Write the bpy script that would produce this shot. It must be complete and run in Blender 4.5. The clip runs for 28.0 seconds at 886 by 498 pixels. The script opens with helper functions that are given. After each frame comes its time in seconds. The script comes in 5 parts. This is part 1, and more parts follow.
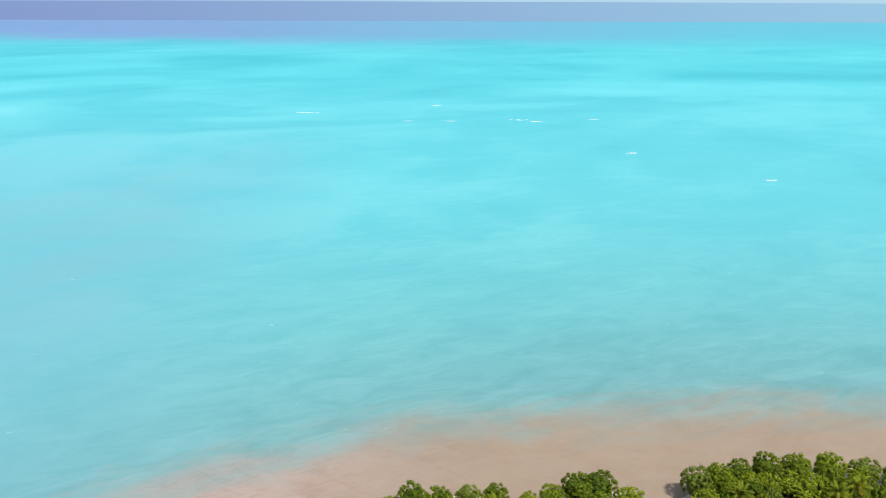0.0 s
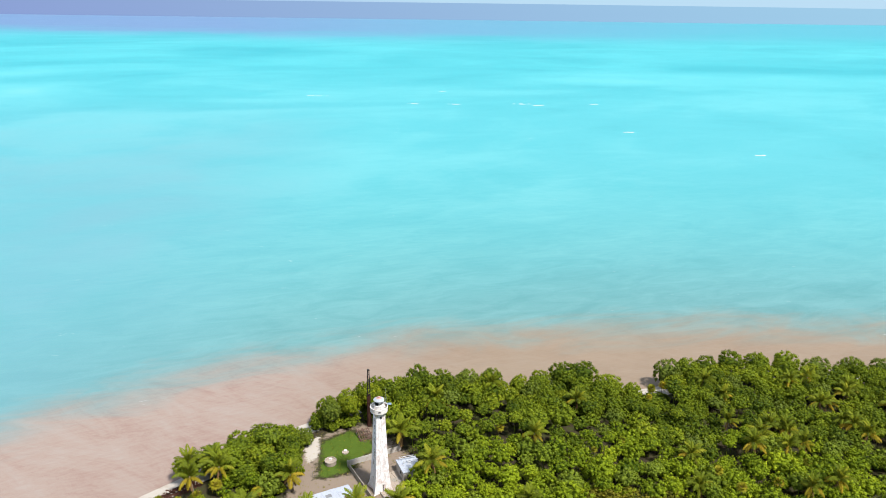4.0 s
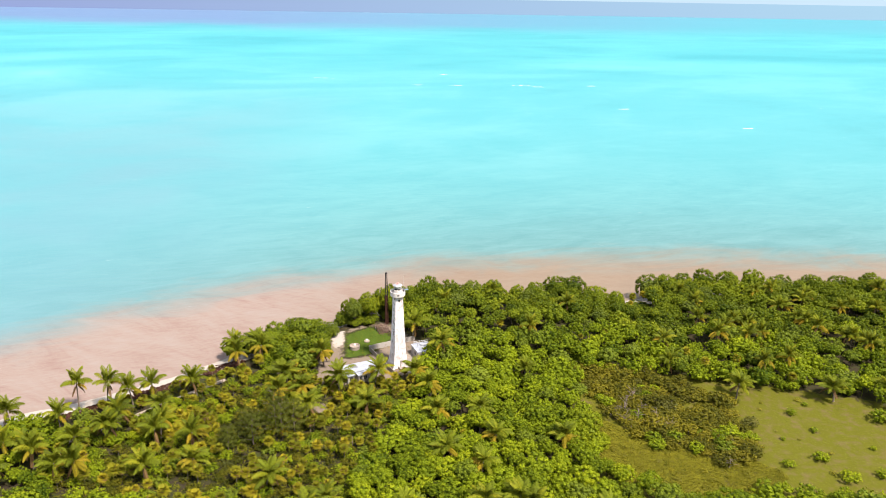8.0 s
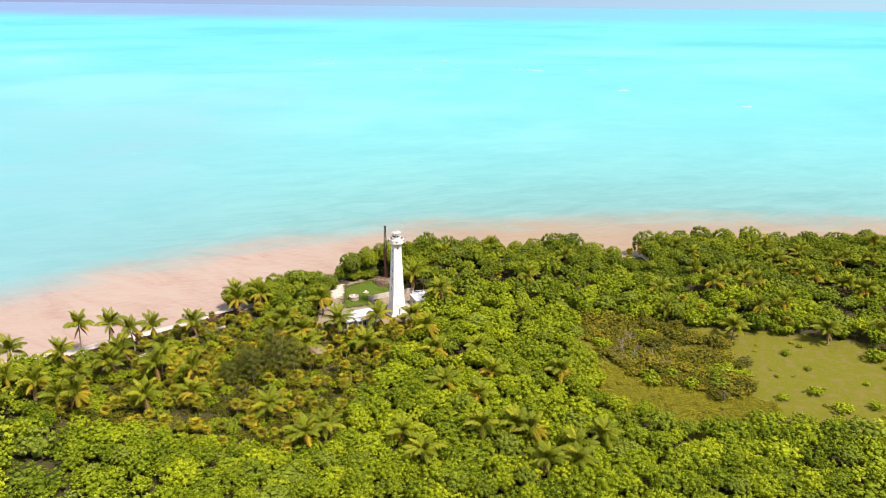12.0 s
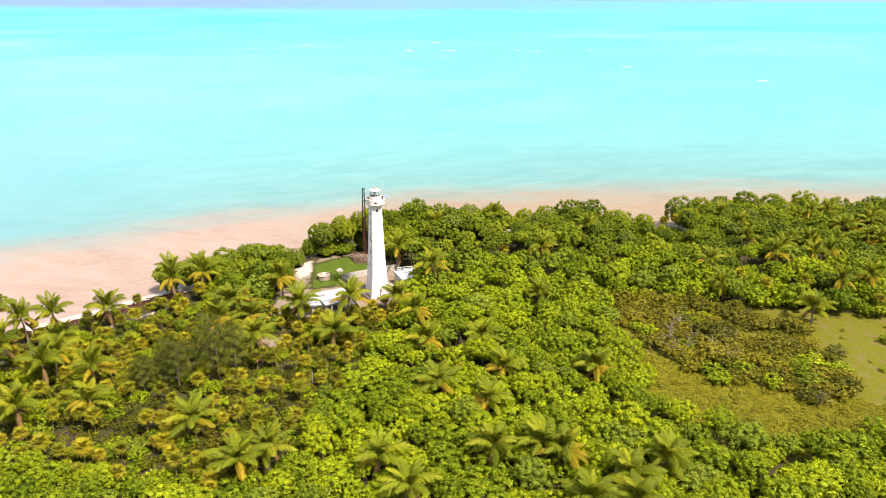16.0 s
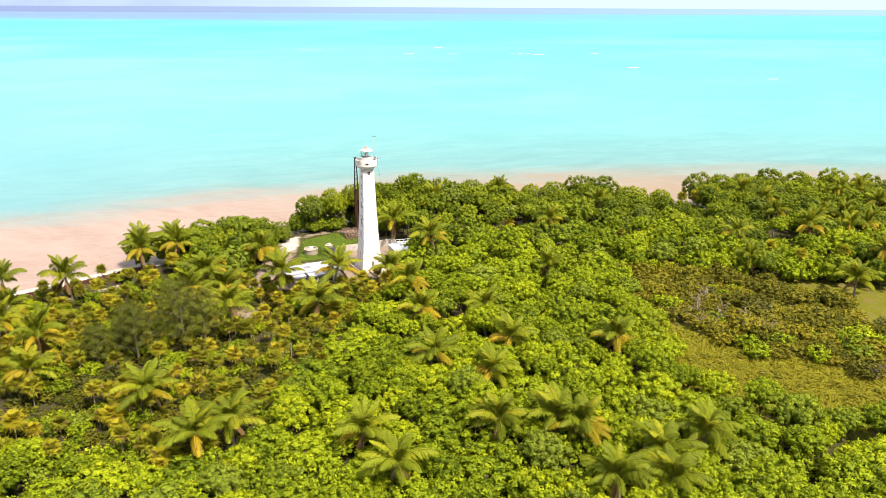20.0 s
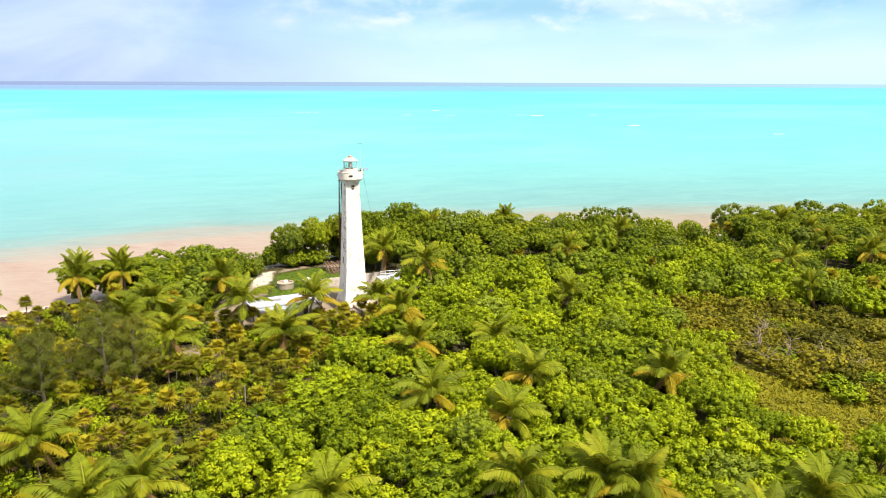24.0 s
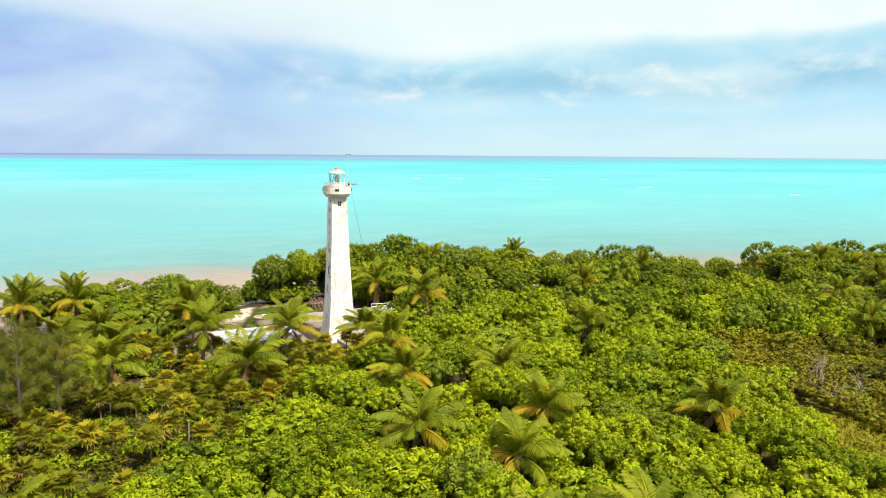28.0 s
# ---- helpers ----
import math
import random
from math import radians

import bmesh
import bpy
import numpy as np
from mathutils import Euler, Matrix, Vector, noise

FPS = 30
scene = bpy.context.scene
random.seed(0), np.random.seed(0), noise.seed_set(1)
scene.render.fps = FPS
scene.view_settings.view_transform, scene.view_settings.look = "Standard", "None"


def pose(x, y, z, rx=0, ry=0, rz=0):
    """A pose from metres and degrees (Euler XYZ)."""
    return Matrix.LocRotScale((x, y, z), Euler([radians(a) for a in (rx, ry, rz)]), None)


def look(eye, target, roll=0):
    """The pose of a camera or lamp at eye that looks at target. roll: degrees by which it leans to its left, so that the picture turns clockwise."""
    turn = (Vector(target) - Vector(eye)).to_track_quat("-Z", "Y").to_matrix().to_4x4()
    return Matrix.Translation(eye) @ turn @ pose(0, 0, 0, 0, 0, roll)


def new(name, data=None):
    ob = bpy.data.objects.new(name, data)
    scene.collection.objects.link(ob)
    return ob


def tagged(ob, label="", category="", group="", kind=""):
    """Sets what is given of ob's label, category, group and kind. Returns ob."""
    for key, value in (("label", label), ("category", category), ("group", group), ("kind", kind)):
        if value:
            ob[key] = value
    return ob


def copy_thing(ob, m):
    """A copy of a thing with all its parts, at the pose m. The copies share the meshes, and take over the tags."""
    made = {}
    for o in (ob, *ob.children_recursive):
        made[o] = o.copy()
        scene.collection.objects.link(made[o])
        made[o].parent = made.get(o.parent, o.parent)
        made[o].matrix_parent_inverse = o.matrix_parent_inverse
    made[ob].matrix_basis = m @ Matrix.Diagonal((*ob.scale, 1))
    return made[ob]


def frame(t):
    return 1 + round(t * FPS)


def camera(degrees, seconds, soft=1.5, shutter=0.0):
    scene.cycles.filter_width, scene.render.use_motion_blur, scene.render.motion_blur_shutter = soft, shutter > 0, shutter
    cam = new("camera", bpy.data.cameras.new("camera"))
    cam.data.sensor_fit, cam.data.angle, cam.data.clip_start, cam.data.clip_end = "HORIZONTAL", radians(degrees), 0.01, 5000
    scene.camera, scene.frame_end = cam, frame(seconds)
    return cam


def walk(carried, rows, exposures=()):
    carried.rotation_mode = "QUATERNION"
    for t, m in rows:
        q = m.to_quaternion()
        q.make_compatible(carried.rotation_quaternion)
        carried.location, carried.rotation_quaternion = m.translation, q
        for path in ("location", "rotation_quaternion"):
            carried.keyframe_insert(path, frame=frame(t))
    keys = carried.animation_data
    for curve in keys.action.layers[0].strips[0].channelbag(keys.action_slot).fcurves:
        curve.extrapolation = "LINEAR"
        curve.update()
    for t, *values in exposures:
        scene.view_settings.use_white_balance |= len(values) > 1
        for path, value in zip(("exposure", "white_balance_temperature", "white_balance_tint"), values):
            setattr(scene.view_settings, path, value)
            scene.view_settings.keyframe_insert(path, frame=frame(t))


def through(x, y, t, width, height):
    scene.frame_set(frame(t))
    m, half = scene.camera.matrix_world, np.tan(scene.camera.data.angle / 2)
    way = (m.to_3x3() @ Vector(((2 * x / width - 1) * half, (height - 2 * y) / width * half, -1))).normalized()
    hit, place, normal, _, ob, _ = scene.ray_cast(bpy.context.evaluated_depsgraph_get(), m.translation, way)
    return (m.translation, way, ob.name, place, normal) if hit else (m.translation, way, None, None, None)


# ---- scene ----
cam = camera(62.0, 28.0, soft=0.5)
PATH = [
    (0, (15.9, -129.5, 143.2), (15.918, -127.606, 142.557), 0.2),
    (1.5, (15.894, -143.927, 136.592), (15.91, -142.033, 135.95), 0.35),
    (3, (15.783, -159.601, 130.938), (15.796, -157.707, 130.295), 0.45),
    (3.5, (15.711, -164.573, 128.496), (15.721, -162.678, 127.856), 0.6),
    (6, (13.56, -191.069, 118.797), (13.57, -189.175, 118.155), 1.0),
    (8, (12.75, -211.12, 111.685), (12.759, -209.228, 111.036), 0.9),
    (9.5, (13.163, -218.971, 106.765), (13.168, -217.082, 106.108), 0.8),
    (11, (13.275, -219.095, 101.551), (13.283, -217.208, 100.889), 0.7),
    (12.5, (14.244, -215.793, 96.221), (14.249, -213.905, 95.561), 0.6),
    (14.5, (14.361, -193.547, 83.807), (14.376, -191.664, 83.132), 0.3),
    (16, (14.515, -172.575, 73.319), (14.537, -170.689, 72.652), 0.3),
    (17, (14.332, -167.847, 68.473), (14.357, -165.959, 67.813), 0.4),
    (20, (15.58, -159.194, 57.522), (15.595, -157.294, 56.892), 0.3),
    (21.5, (15.434, -152.741, 51.565), (15.452, -150.821, 51.0), 0.25),
    (23.5, (15.415, -138.621, 43.542), (15.438, -136.675, 43.072), 0.2),
    (25, (16.618, -129.693, 38.503), (16.627, -127.733, 38.099), 0.3),
    (28, (17.476, -119.329, 30.703), (17.471, -117.345, 30.444), 0.4),
]
EXPOSURES = [(0.0, 0.88, 5960, 11), (3.0, 0.95, 5980, 11), (6.0, 1.11, 6180, 12), (8.0, 1.21, 6500, 17), (11.0, 1.3, 6700, 18), (17.0, 1.55, 6900, 16), (20.0, 1.56, 6900, 15), (24.0, 1.47, 6950, 10), (28.0, 1.28, 6920, 6)]
walk(cam, [(t, look(eye, target, roll)) for t, eye, target, roll in PATH], EXPOSURES)

# ---- light ----
SUN_DIR = Vector((0.38, -0.38, 0.85)).normalized()


class Nodes:
    """Short calls for building a node tree."""

    def __init__(self, tree):
        self.t = tree

    def add(self, kind):
        return self.t.nodes.new(kind)

    def put(self, socket, value):
        if isinstance(value, bpy.types.NodeSocket):
            self.t.links.new(value, socket)
        elif value is not None:
            socket.default_value = value

    def math(self, op, a, b=None, c=None, clamp=False):
        n = self.add("ShaderNodeMath")
        n.operation, n.use_clamp = op, clamp
        for s, v in zip(n.inputs, (a, b, c)):
            self.put(s, v)
        return n.outputs[0]

    def noise(self, scale, vector=None, detail=3.0, rough=0.55, distortion=0.0):
        n = self.add("ShaderNodeTexNoise")
        self.put(n.inputs["Vector"], vector)
        n.inputs["Scale"].default_value, n.inputs["Detail"].default_value = scale, detail
        n.inputs["Roughness"].default_value, n.inputs["Distortion"].default_value = rough, distortion
        return n.outputs["Fac"]

    def ramp(self, fac, stops, ease="LINEAR"):
        n = self.add("ShaderNodeValToRGB")
        r = n.color_ramp
        r.interpolation = ease
        while len(r.elements) < len(stops):
            r.elements.new(0.5)
        for e, (p, c) in zip(r.elements, stops):
            e.position = p
            e.color = (*c, 1) if isinstance(c, tuple) else (c, c, c, 1)
        self.put(n.inputs[0], fac)
        return n.outputs[0]

    def mix(self, fac, a, b, blend="MIX"):
        n = self.add("ShaderNodeMix")
        n.data_type, n.blend_type = "RGBA", blend
        self.put(n.inputs[0], fac)
        for s, v in ((n.inputs[6], a), (n.inputs[7], b)):
            self.put(s, (*v, 1) if isinstance(v, tuple) else v)
        return n.outputs[2]

    def mapped(self, vector, scale, rot=0.0):
        n = self.add("ShaderNodeMapping")
        n.vector_type = "TEXTURE"
        self.put(n.inputs["Vector"], vector)
        n.inputs["Scale"].default_value = [1 / k if k else 0.0 for k in scale]
        n.inputs["Rotation"].default_value = (0, 0, rot)
        return n.outputs[0]

    def span(self, v, a, b, c=0.0, d=1.0, smooth=False):
        n = self.add("ShaderNodeMapRange")
        n.interpolation_type = "SMOOTHSTEP" if smooth else "LINEAR"
        self.put(n.inputs[0], v)
        for k, x in zip((1, 2, 3, 4), (a, b, c, d)):
            n.inputs[k].default_value = x
        return n.outputs[0]

    def where(self):
        return self.add("ShaderNodeNewGeometry").outputs["Position"]

    def local(self):
        return self.add("ShaderNodeTexCoord").outputs["Object"]

    def luck(self):
        return self.add("ShaderNodeObjectInfo").outputs["Random"]

    def attr(self, name):
        n = self.add("ShaderNodeAttribute")
        n.attribute_name = name
        return n

    def bump(self, height, strength, distance):
        n = self.add("ShaderNodeBump")
        n.inputs["Strength"].default_value, n.inputs["Distance"].default_value = strength, distance
        self.put(n.inputs["Height"], height)
        return n.outputs[0]


def make_world():
    w = bpy.data.worlds.new("sky")
    w.use_nodes = True
    t = w.node_tree
    t.nodes.clear()
    n = Nodes(t)
    out = n.add("ShaderNodeOutputWorld")
    sky = n.add("ShaderNodeTexSky")
    sky.sky_type, sky.sun_disc = "NISHITA", False
    sky.sun_elevation = math.asin(SUN_DIR.z)
    sky.sun_rotation = math.atan2(SUN_DIR.x, SUN_DIR.y)
    clear = n.add("ShaderNodeBackground")
    n.put(clear.inputs[0], sky.outputs[0])
    clear.inputs[1].default_value = 0.055
    way = n.add("ShaderNodeTexCoord").outputs["Generated"]
    sep = n.add("ShaderNodeSeparateXYZ")
    n.put(sep.inputs[0], way)
    up, side = sep.outputs[2], sep.outputs[0]
    big = n.noise(1.7, n.mapped(way, (1.0, 1.0, 3.0)), 3.0, 0.5, 0.3)
    mid = n.noise(4.5, n.mapped(way, (1.0, 1.0, 2.6)), 5.0, 0.55, 0.4)
    puff = n.noise(11.0, n.mapped(way, (1.0, 1.0, 2.0)), 5.0, 0.6, 0.2)
    lift = n.math("ADD", up, n.math("ADD", n.math("MULTIPLY", n.math("SUBTRACT", big, 0.5), 0.16), n.math("MULTIPLY", n.math("SUBTRACT", mid, 0.5), 0.05)))
    # pale air over the sea, a slate-blue cloud bank, white cloud above it, thin bright cloud overhead
    tone = n.ramp(lift, [(0.0, (0.62, 0.86, 1.0)), (0.06, (0.46, 0.76, 1.0)), (0.10, (0.29, 0.58, 0.82)), (0.135, (0.42, 0.72, 0.92)), (0.175, (0.86, 0.97, 1.0)), (0.33, (0.80, 0.88, 0.94)), (0.55, (0.58, 0.68, 0.82)), (1.0, (0.70, 0.76, 0.84))], "EASE")
    soft_cloud = n.math("MULTIPLY", n.span(mid, 0.46, 0.64, 0.0, 1.0, True), n.span(up, 0.02, 0.08))
    tone = n.mix(n.math("MULTIPLY", soft_cloud, 0.45), tone, (0.78, 0.93, 1.0))
    edge = n.math("MULTIPLY", n.span(puff, 0.50, 0.78, 0.0, 1.0, True), n.math("MULTIPLY", n.span(up, 0.05, 0.075), n.span(up, 0.14, 0.105)))
    tone = n.mix(n.math("MULTIPLY", edge, 0.75), tone, (0.95, 0.97, 0.98))
    tone = n.mix(n.math("MULTIPLY", n.span(side, 0.0, -0.4), n.span(up, 0.21, 0.12)), tone, n.mix(n.span(mid, 0.3, 0.7), (0.30, 0.45, 0.86), (0.58, 0.74, 0.97)))
    # the sea goes on below the horizon, distance haze put into its colour
    sea = n.mix(n.span(side, -0.5, 0.5), (0.30, 0.40, 0.72), (0.42, 0.72, 0.90))
    tone = n.mix(n.math("LESS_THAN", up, -0.0035), tone, sea)
    cloud = n.add("ShaderNodeBackground")
    n.put(cloud.inputs[0], tone)
    cloud.inputs[1].default_value = 0.46
    both = n.add("ShaderNodeMixShader")
    both.inputs[0].default_value = 0.88
    n.put(both.inputs[1], clear.outputs[0])
    n.put(both.inputs[2], cloud.outputs[0])
    n.put(out.inputs[0], both.outputs[0])
    scene.world = w


make_world()
sun_data = bpy.data.lights.new("sun", "SUN")
sun_data.energy, sun_data.angle, sun_data.color = 3.5, radians(7.0), (1.0, 0.93, 0.82)
sun = new("sun", sun_data)
sun.matrix_world = look(SUN_DIR * 300, (0, 0, 0))


# ---- materials ----
def material(name, rough=0.8, metal=0.0, spec=0.3):
    m = bpy.data.materials.new(name)
    m.use_nodes = True
    n = Nodes(m.node_tree)
    b = m.node_tree.nodes["Principled BSDF"]
    b.inputs["Roughness"].default_value, b.inputs["Metallic"].default_value = rough, metal
    b.inputs["Specular IOR Level"].default_value = spec
    return m, n, b


def foliage(name, dark, light, yellow, through=0.3, warm=0.12, grain=5.0):
    """Leaves: tone varies by plant, by clump and with a slow drift over the ground."""
    m, n, b = material(name, 0.6, 0.0, 0.1)
    a = n.attr("tone")
    sep = n.add("ShaderNodeSeparateColor")
    n.put(sep.inputs[0], a.outputs["Color"])
    plant = n.math("FRACT", n.math("ADD", sep.outputs[0], n.luck()))
    clump = sep.outputs[1]
    drift = n.noise(0.045, n.where(), 2.0)
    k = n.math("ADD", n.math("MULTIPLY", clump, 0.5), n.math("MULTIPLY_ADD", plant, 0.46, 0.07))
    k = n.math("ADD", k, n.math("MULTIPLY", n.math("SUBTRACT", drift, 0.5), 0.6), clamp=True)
    if grain:
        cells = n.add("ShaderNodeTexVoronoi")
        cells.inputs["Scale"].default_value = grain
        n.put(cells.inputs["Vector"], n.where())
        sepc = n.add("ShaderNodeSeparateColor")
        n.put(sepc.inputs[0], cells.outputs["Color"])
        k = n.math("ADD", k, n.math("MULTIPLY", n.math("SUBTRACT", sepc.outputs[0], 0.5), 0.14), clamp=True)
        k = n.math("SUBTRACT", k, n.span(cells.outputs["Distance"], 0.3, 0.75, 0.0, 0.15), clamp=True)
        tufts = n.add("ShaderNodeTexVoronoi")
        tufts.inputs["Scale"].default_value = grain * 0.36
        n.put(tufts.inputs["Vector"], n.where())
        sept = n.add("ShaderNodeSeparateColor")
        n.put(sept.inputs[0], tufts.outputs["Color"])
        k = n.math("ADD", k, n.math("MULTIPLY", n.math("SUBTRACT", sept.outputs[1], 0.45), 0.35), clamp=True)
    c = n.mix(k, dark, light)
    c = n.mix(n.span(n.math("ADD", n.math("MULTIPLY", plant, 0.7), n.math("MULTIPLY", clump, 0.3)), 1.0 - warm * 2.2, 1.0, 0.0, 0.5), c, yellow)
    if grain:
        # a few plants have paler, greyer leaves
        pale = tuple(0.75 * v + 0.035 for v in light)
        c = n.mix(n.span(plant, 0.14, 0.06, 0.0, 0.35), c, pale)
    n.put(b.inputs["Base Color"], c)
    tr = n.add("ShaderNodeBsdfTranslucent")
    n.put(tr.inputs[0], n.mix(0.35, c, yellow))
    mx = n.add("ShaderNodeMixShader")
    mx.inputs[0].default_value = through
    n.put(mx.inputs[1], b.outputs[0])
    n.put(mx.inputs[2], tr.outputs[0])
    n.put(m.node_tree.nodes["Material Output"].inputs[0], mx.outputs[0])
    return m


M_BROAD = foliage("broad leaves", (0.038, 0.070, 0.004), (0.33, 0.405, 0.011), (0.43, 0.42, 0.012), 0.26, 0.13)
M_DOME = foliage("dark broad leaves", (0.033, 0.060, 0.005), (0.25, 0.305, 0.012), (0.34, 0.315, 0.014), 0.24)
M_PALM = foliage("palm fronds", (0.042, 0.068, 0.007), (0.265, 0.31, 0.018), (0.44, 0.34, 0.018), 0.38, 0.14, 0)
M_GOLD = foliage("yellowing palm fronds", (0.20, 0.175, 0.012), (0.38, 0.29, 0.02), (0.44, 0.27, 0.02), 0.3, 0.2, 0)
M_DEAD = foliage("dry fronds", (0.096, 0.054, 0.021), (0.198, 0.12, 0.048), (0.24, 0.144, 0.048), 0.1, 0.1, 0)
M_FAN = foliage("fan palm leaves", (0.07, 0.085, 0.006), (0.32, 0.315, 0.018), (0.46, 0.32, 0.018), 0.3, 0.26, 0)
M_SCRUB = foliage("scrub leaves", (0.05, 0.054, 0.008), (0.175, 0.172, 0.013), (0.34, 0.27, 0.018), 0.28, 0.32)
M_NEEDLE = foliage("feathery needles", (0.034, 0.047, 0.008), (0.13, 0.145, 0.016), (0.18, 0.165, 0.018), 0.3, 0.1, 0)
M_GRASS = foliage("meadow grass", (0.12, 0.13, 0.012), (0.19, 0.19, 0.016), (0.24, 0.195, 0.02), 0.15, 0.12, 0)
M_TUFT = foliage("dry tufts", (0.14, 0.135, 0.012), (0.29, 0.27, 0.02), (0.36, 0.28, 0.022), 0.25, 0.2, 3.0)
M_UNDER = foliage("shaded undergrowth leaves", (0.030, 0.040, 0.005), (0.15, 0.155, 0.010), (0.27, 0.20, 0.014), 0.25, 0.24)
M_LAWN = foliage("lawn blades", (0.036, 0.072, 0.006), (0.09, 0.132, 0.012), (0.132, 0.15, 0.018), 0.2, 0.12, 0)
M_LIME = foliage("light broad leaves", (0.08, 0.125, 0.006), (0.37, 0.42, 0.014), (0.44, 0.42, 0.014), 0.3, 0.16)


def make_bark(name, a, b_, scale=6.0):
    m, n, b = material(name, 0.9)
    v = n.mapped(n.local(), (1, 1, 3.0))
    n.put(b.inputs["Base Color"], n.mix(n.noise(scale, v, 5.0), a, b_))
    n.put(b.inputs["Normal"], n.bump(n.noise(scale * 3, v, 4.0), 0.5, 0.03))
    return m


M_BARK = make_bark("grey bark", (0.10, 0.075, 0.05), (0.27, 0.22, 0.17))
M_DRYWOOD = make_bark("weathered dead wood", (0.16, 0.12, 0.09), (0.42, 0.36, 0.30))
M_SNAG = make_bark("grey-brown dead branches", (0.11, 0.08, 0.055), (0.30, 0.24, 0.19))
M_BEAM = make_bark("rotting timber", (0.05, 0.028, 0.02), (0.17, 0.10, 0.075), 3.0)


def make_plaster(name, base, stain, rust, amount, wear=0.0):
    """Limewashed concrete with run-off streaks, mould and patches where the coat has come off."""
    m, n, b = material(name, 0.85)
    p = n.local()
    streak = n.noise(2.6, n.mapped(p, (1.0, 1.0, 0.16)), 6.0, 0.7, 0.6)
    patch = n.noise(0.55, p, 6.0, 0.7, 0.8)
    c = n.mix(n.span(streak, 0.53 - wear * 0.5, 0.74, 0.0, amount), base, stain)
    c = n.mix(n.span(patch, 0.58 - wear, 0.68, 0.0, amount), c, rust)
    c = n.mix(n.span(n.noise(9.0, p, 4.0), 0.3, 0.7, 0.0, 0.18), c, stain)
    n.put(b.inputs["Base Color"], c)
    n.put(b.inputs["Normal"], n.bump(n.noise(7.0, p, 6.0), 0.35, 0.04))
    return m


M_TOWER = make_plaster("tower limewash", (0.80, 0.765, 0.75), (0.34, 0.27, 0.24), (0.52, 0.38, 0.33), 0.9, 0.09)
M_TRIM = make_plaster("gallery plaster", (0.72, 0.68, 0.64), (0.36, 0.26, 0.20), (0.46, 0.31, 0.24), 0.8)
M_WALL = make_plaster("wall plaster", (0.422, 0.394, 0.354), (0.204, 0.177, 0.15), (0.286, 0.231, 0.19), 0.85)
M_ROOF = make_plaster("white sheet roof", (0.40, 0.43, 0.49), (0.21, 0.22, 0.25), (0.30, 0.29, 0.29), 0.85, 0.10)
M_CONC = make_plaster("old concrete", (0.286, 0.252, 0.211), (0.136, 0.116, 0.095), (0.204, 0.163, 0.129), 0.9)
M_PAVE = make_plaster("broken paving", (0.34, 0.279, 0.224), (0.177, 0.143, 0.109), (0.272, 0.197, 0.15), 0.9)


def make_plain(name, colour, rough=0.6, metal=0.0, spread=0.25):
    m, n, b = material(name, rough, metal)
    v = n.noise(4.0, n.local(), 5.0, 0.6)
    low = tuple(x * (1 - spread) for x in colour)
    n.put(b.inputs["Base Color"], n.mix(n.span(v, 0.3, 0.7), low, colour))
    return m


M_DARK = make_plain("dark opening", (0.025, 0.025, 0.028), 0.7)
M_DOOR = make_plain("grey door boards", (0.136, 0.116, 0.102), 0.8)
M_WHITEMETAL = make_plain("white painted metal", (0.53, 0.53, 0.53), 0.45, 0.0, 0.15)
M_RED = make_plain("faded red paint", (0.476, 0.286, 0.245), 0.6)
M_RUST = make_plain("rusted steel", (0.078, 0.031, 0.019), 0.85, 0.2, 0.6)
M_BLACKSTEEL = make_plain("black steel", (0.031, 0.027, 0.027), 0.6, 0.5, 0.4)
M_PANEL = make_plain("blue solar glass", (0.19, 0.258, 0.326), 0.2, 0.0, 0.2)
M_WEED = make_plain("brown seaweed", (0.088, 0.034, 0.02), 0.95, 0.0, 0.6)
M_FOAM = make_plain("white foam", (0.578, 0.578, 0.578), 0.7, 0.0, 0.1)
M_GREYBOARD = make_plain("grey boards", (0.231, 0.231, 0.238), 0.8, 0.0, 0.4)


def make_glass():
    m, n, b = material("lantern glass", 0.05, 0.0, 0.5)
    b.inputs["Base Color"].default_value = (0.85, 0.95, 0.95, 1)
    b.inputs["Transmission Weight"].default_value = 1.0
    b.inputs["IOR"].default_value = 1.1
    return m


M_GLASS = make_glass()


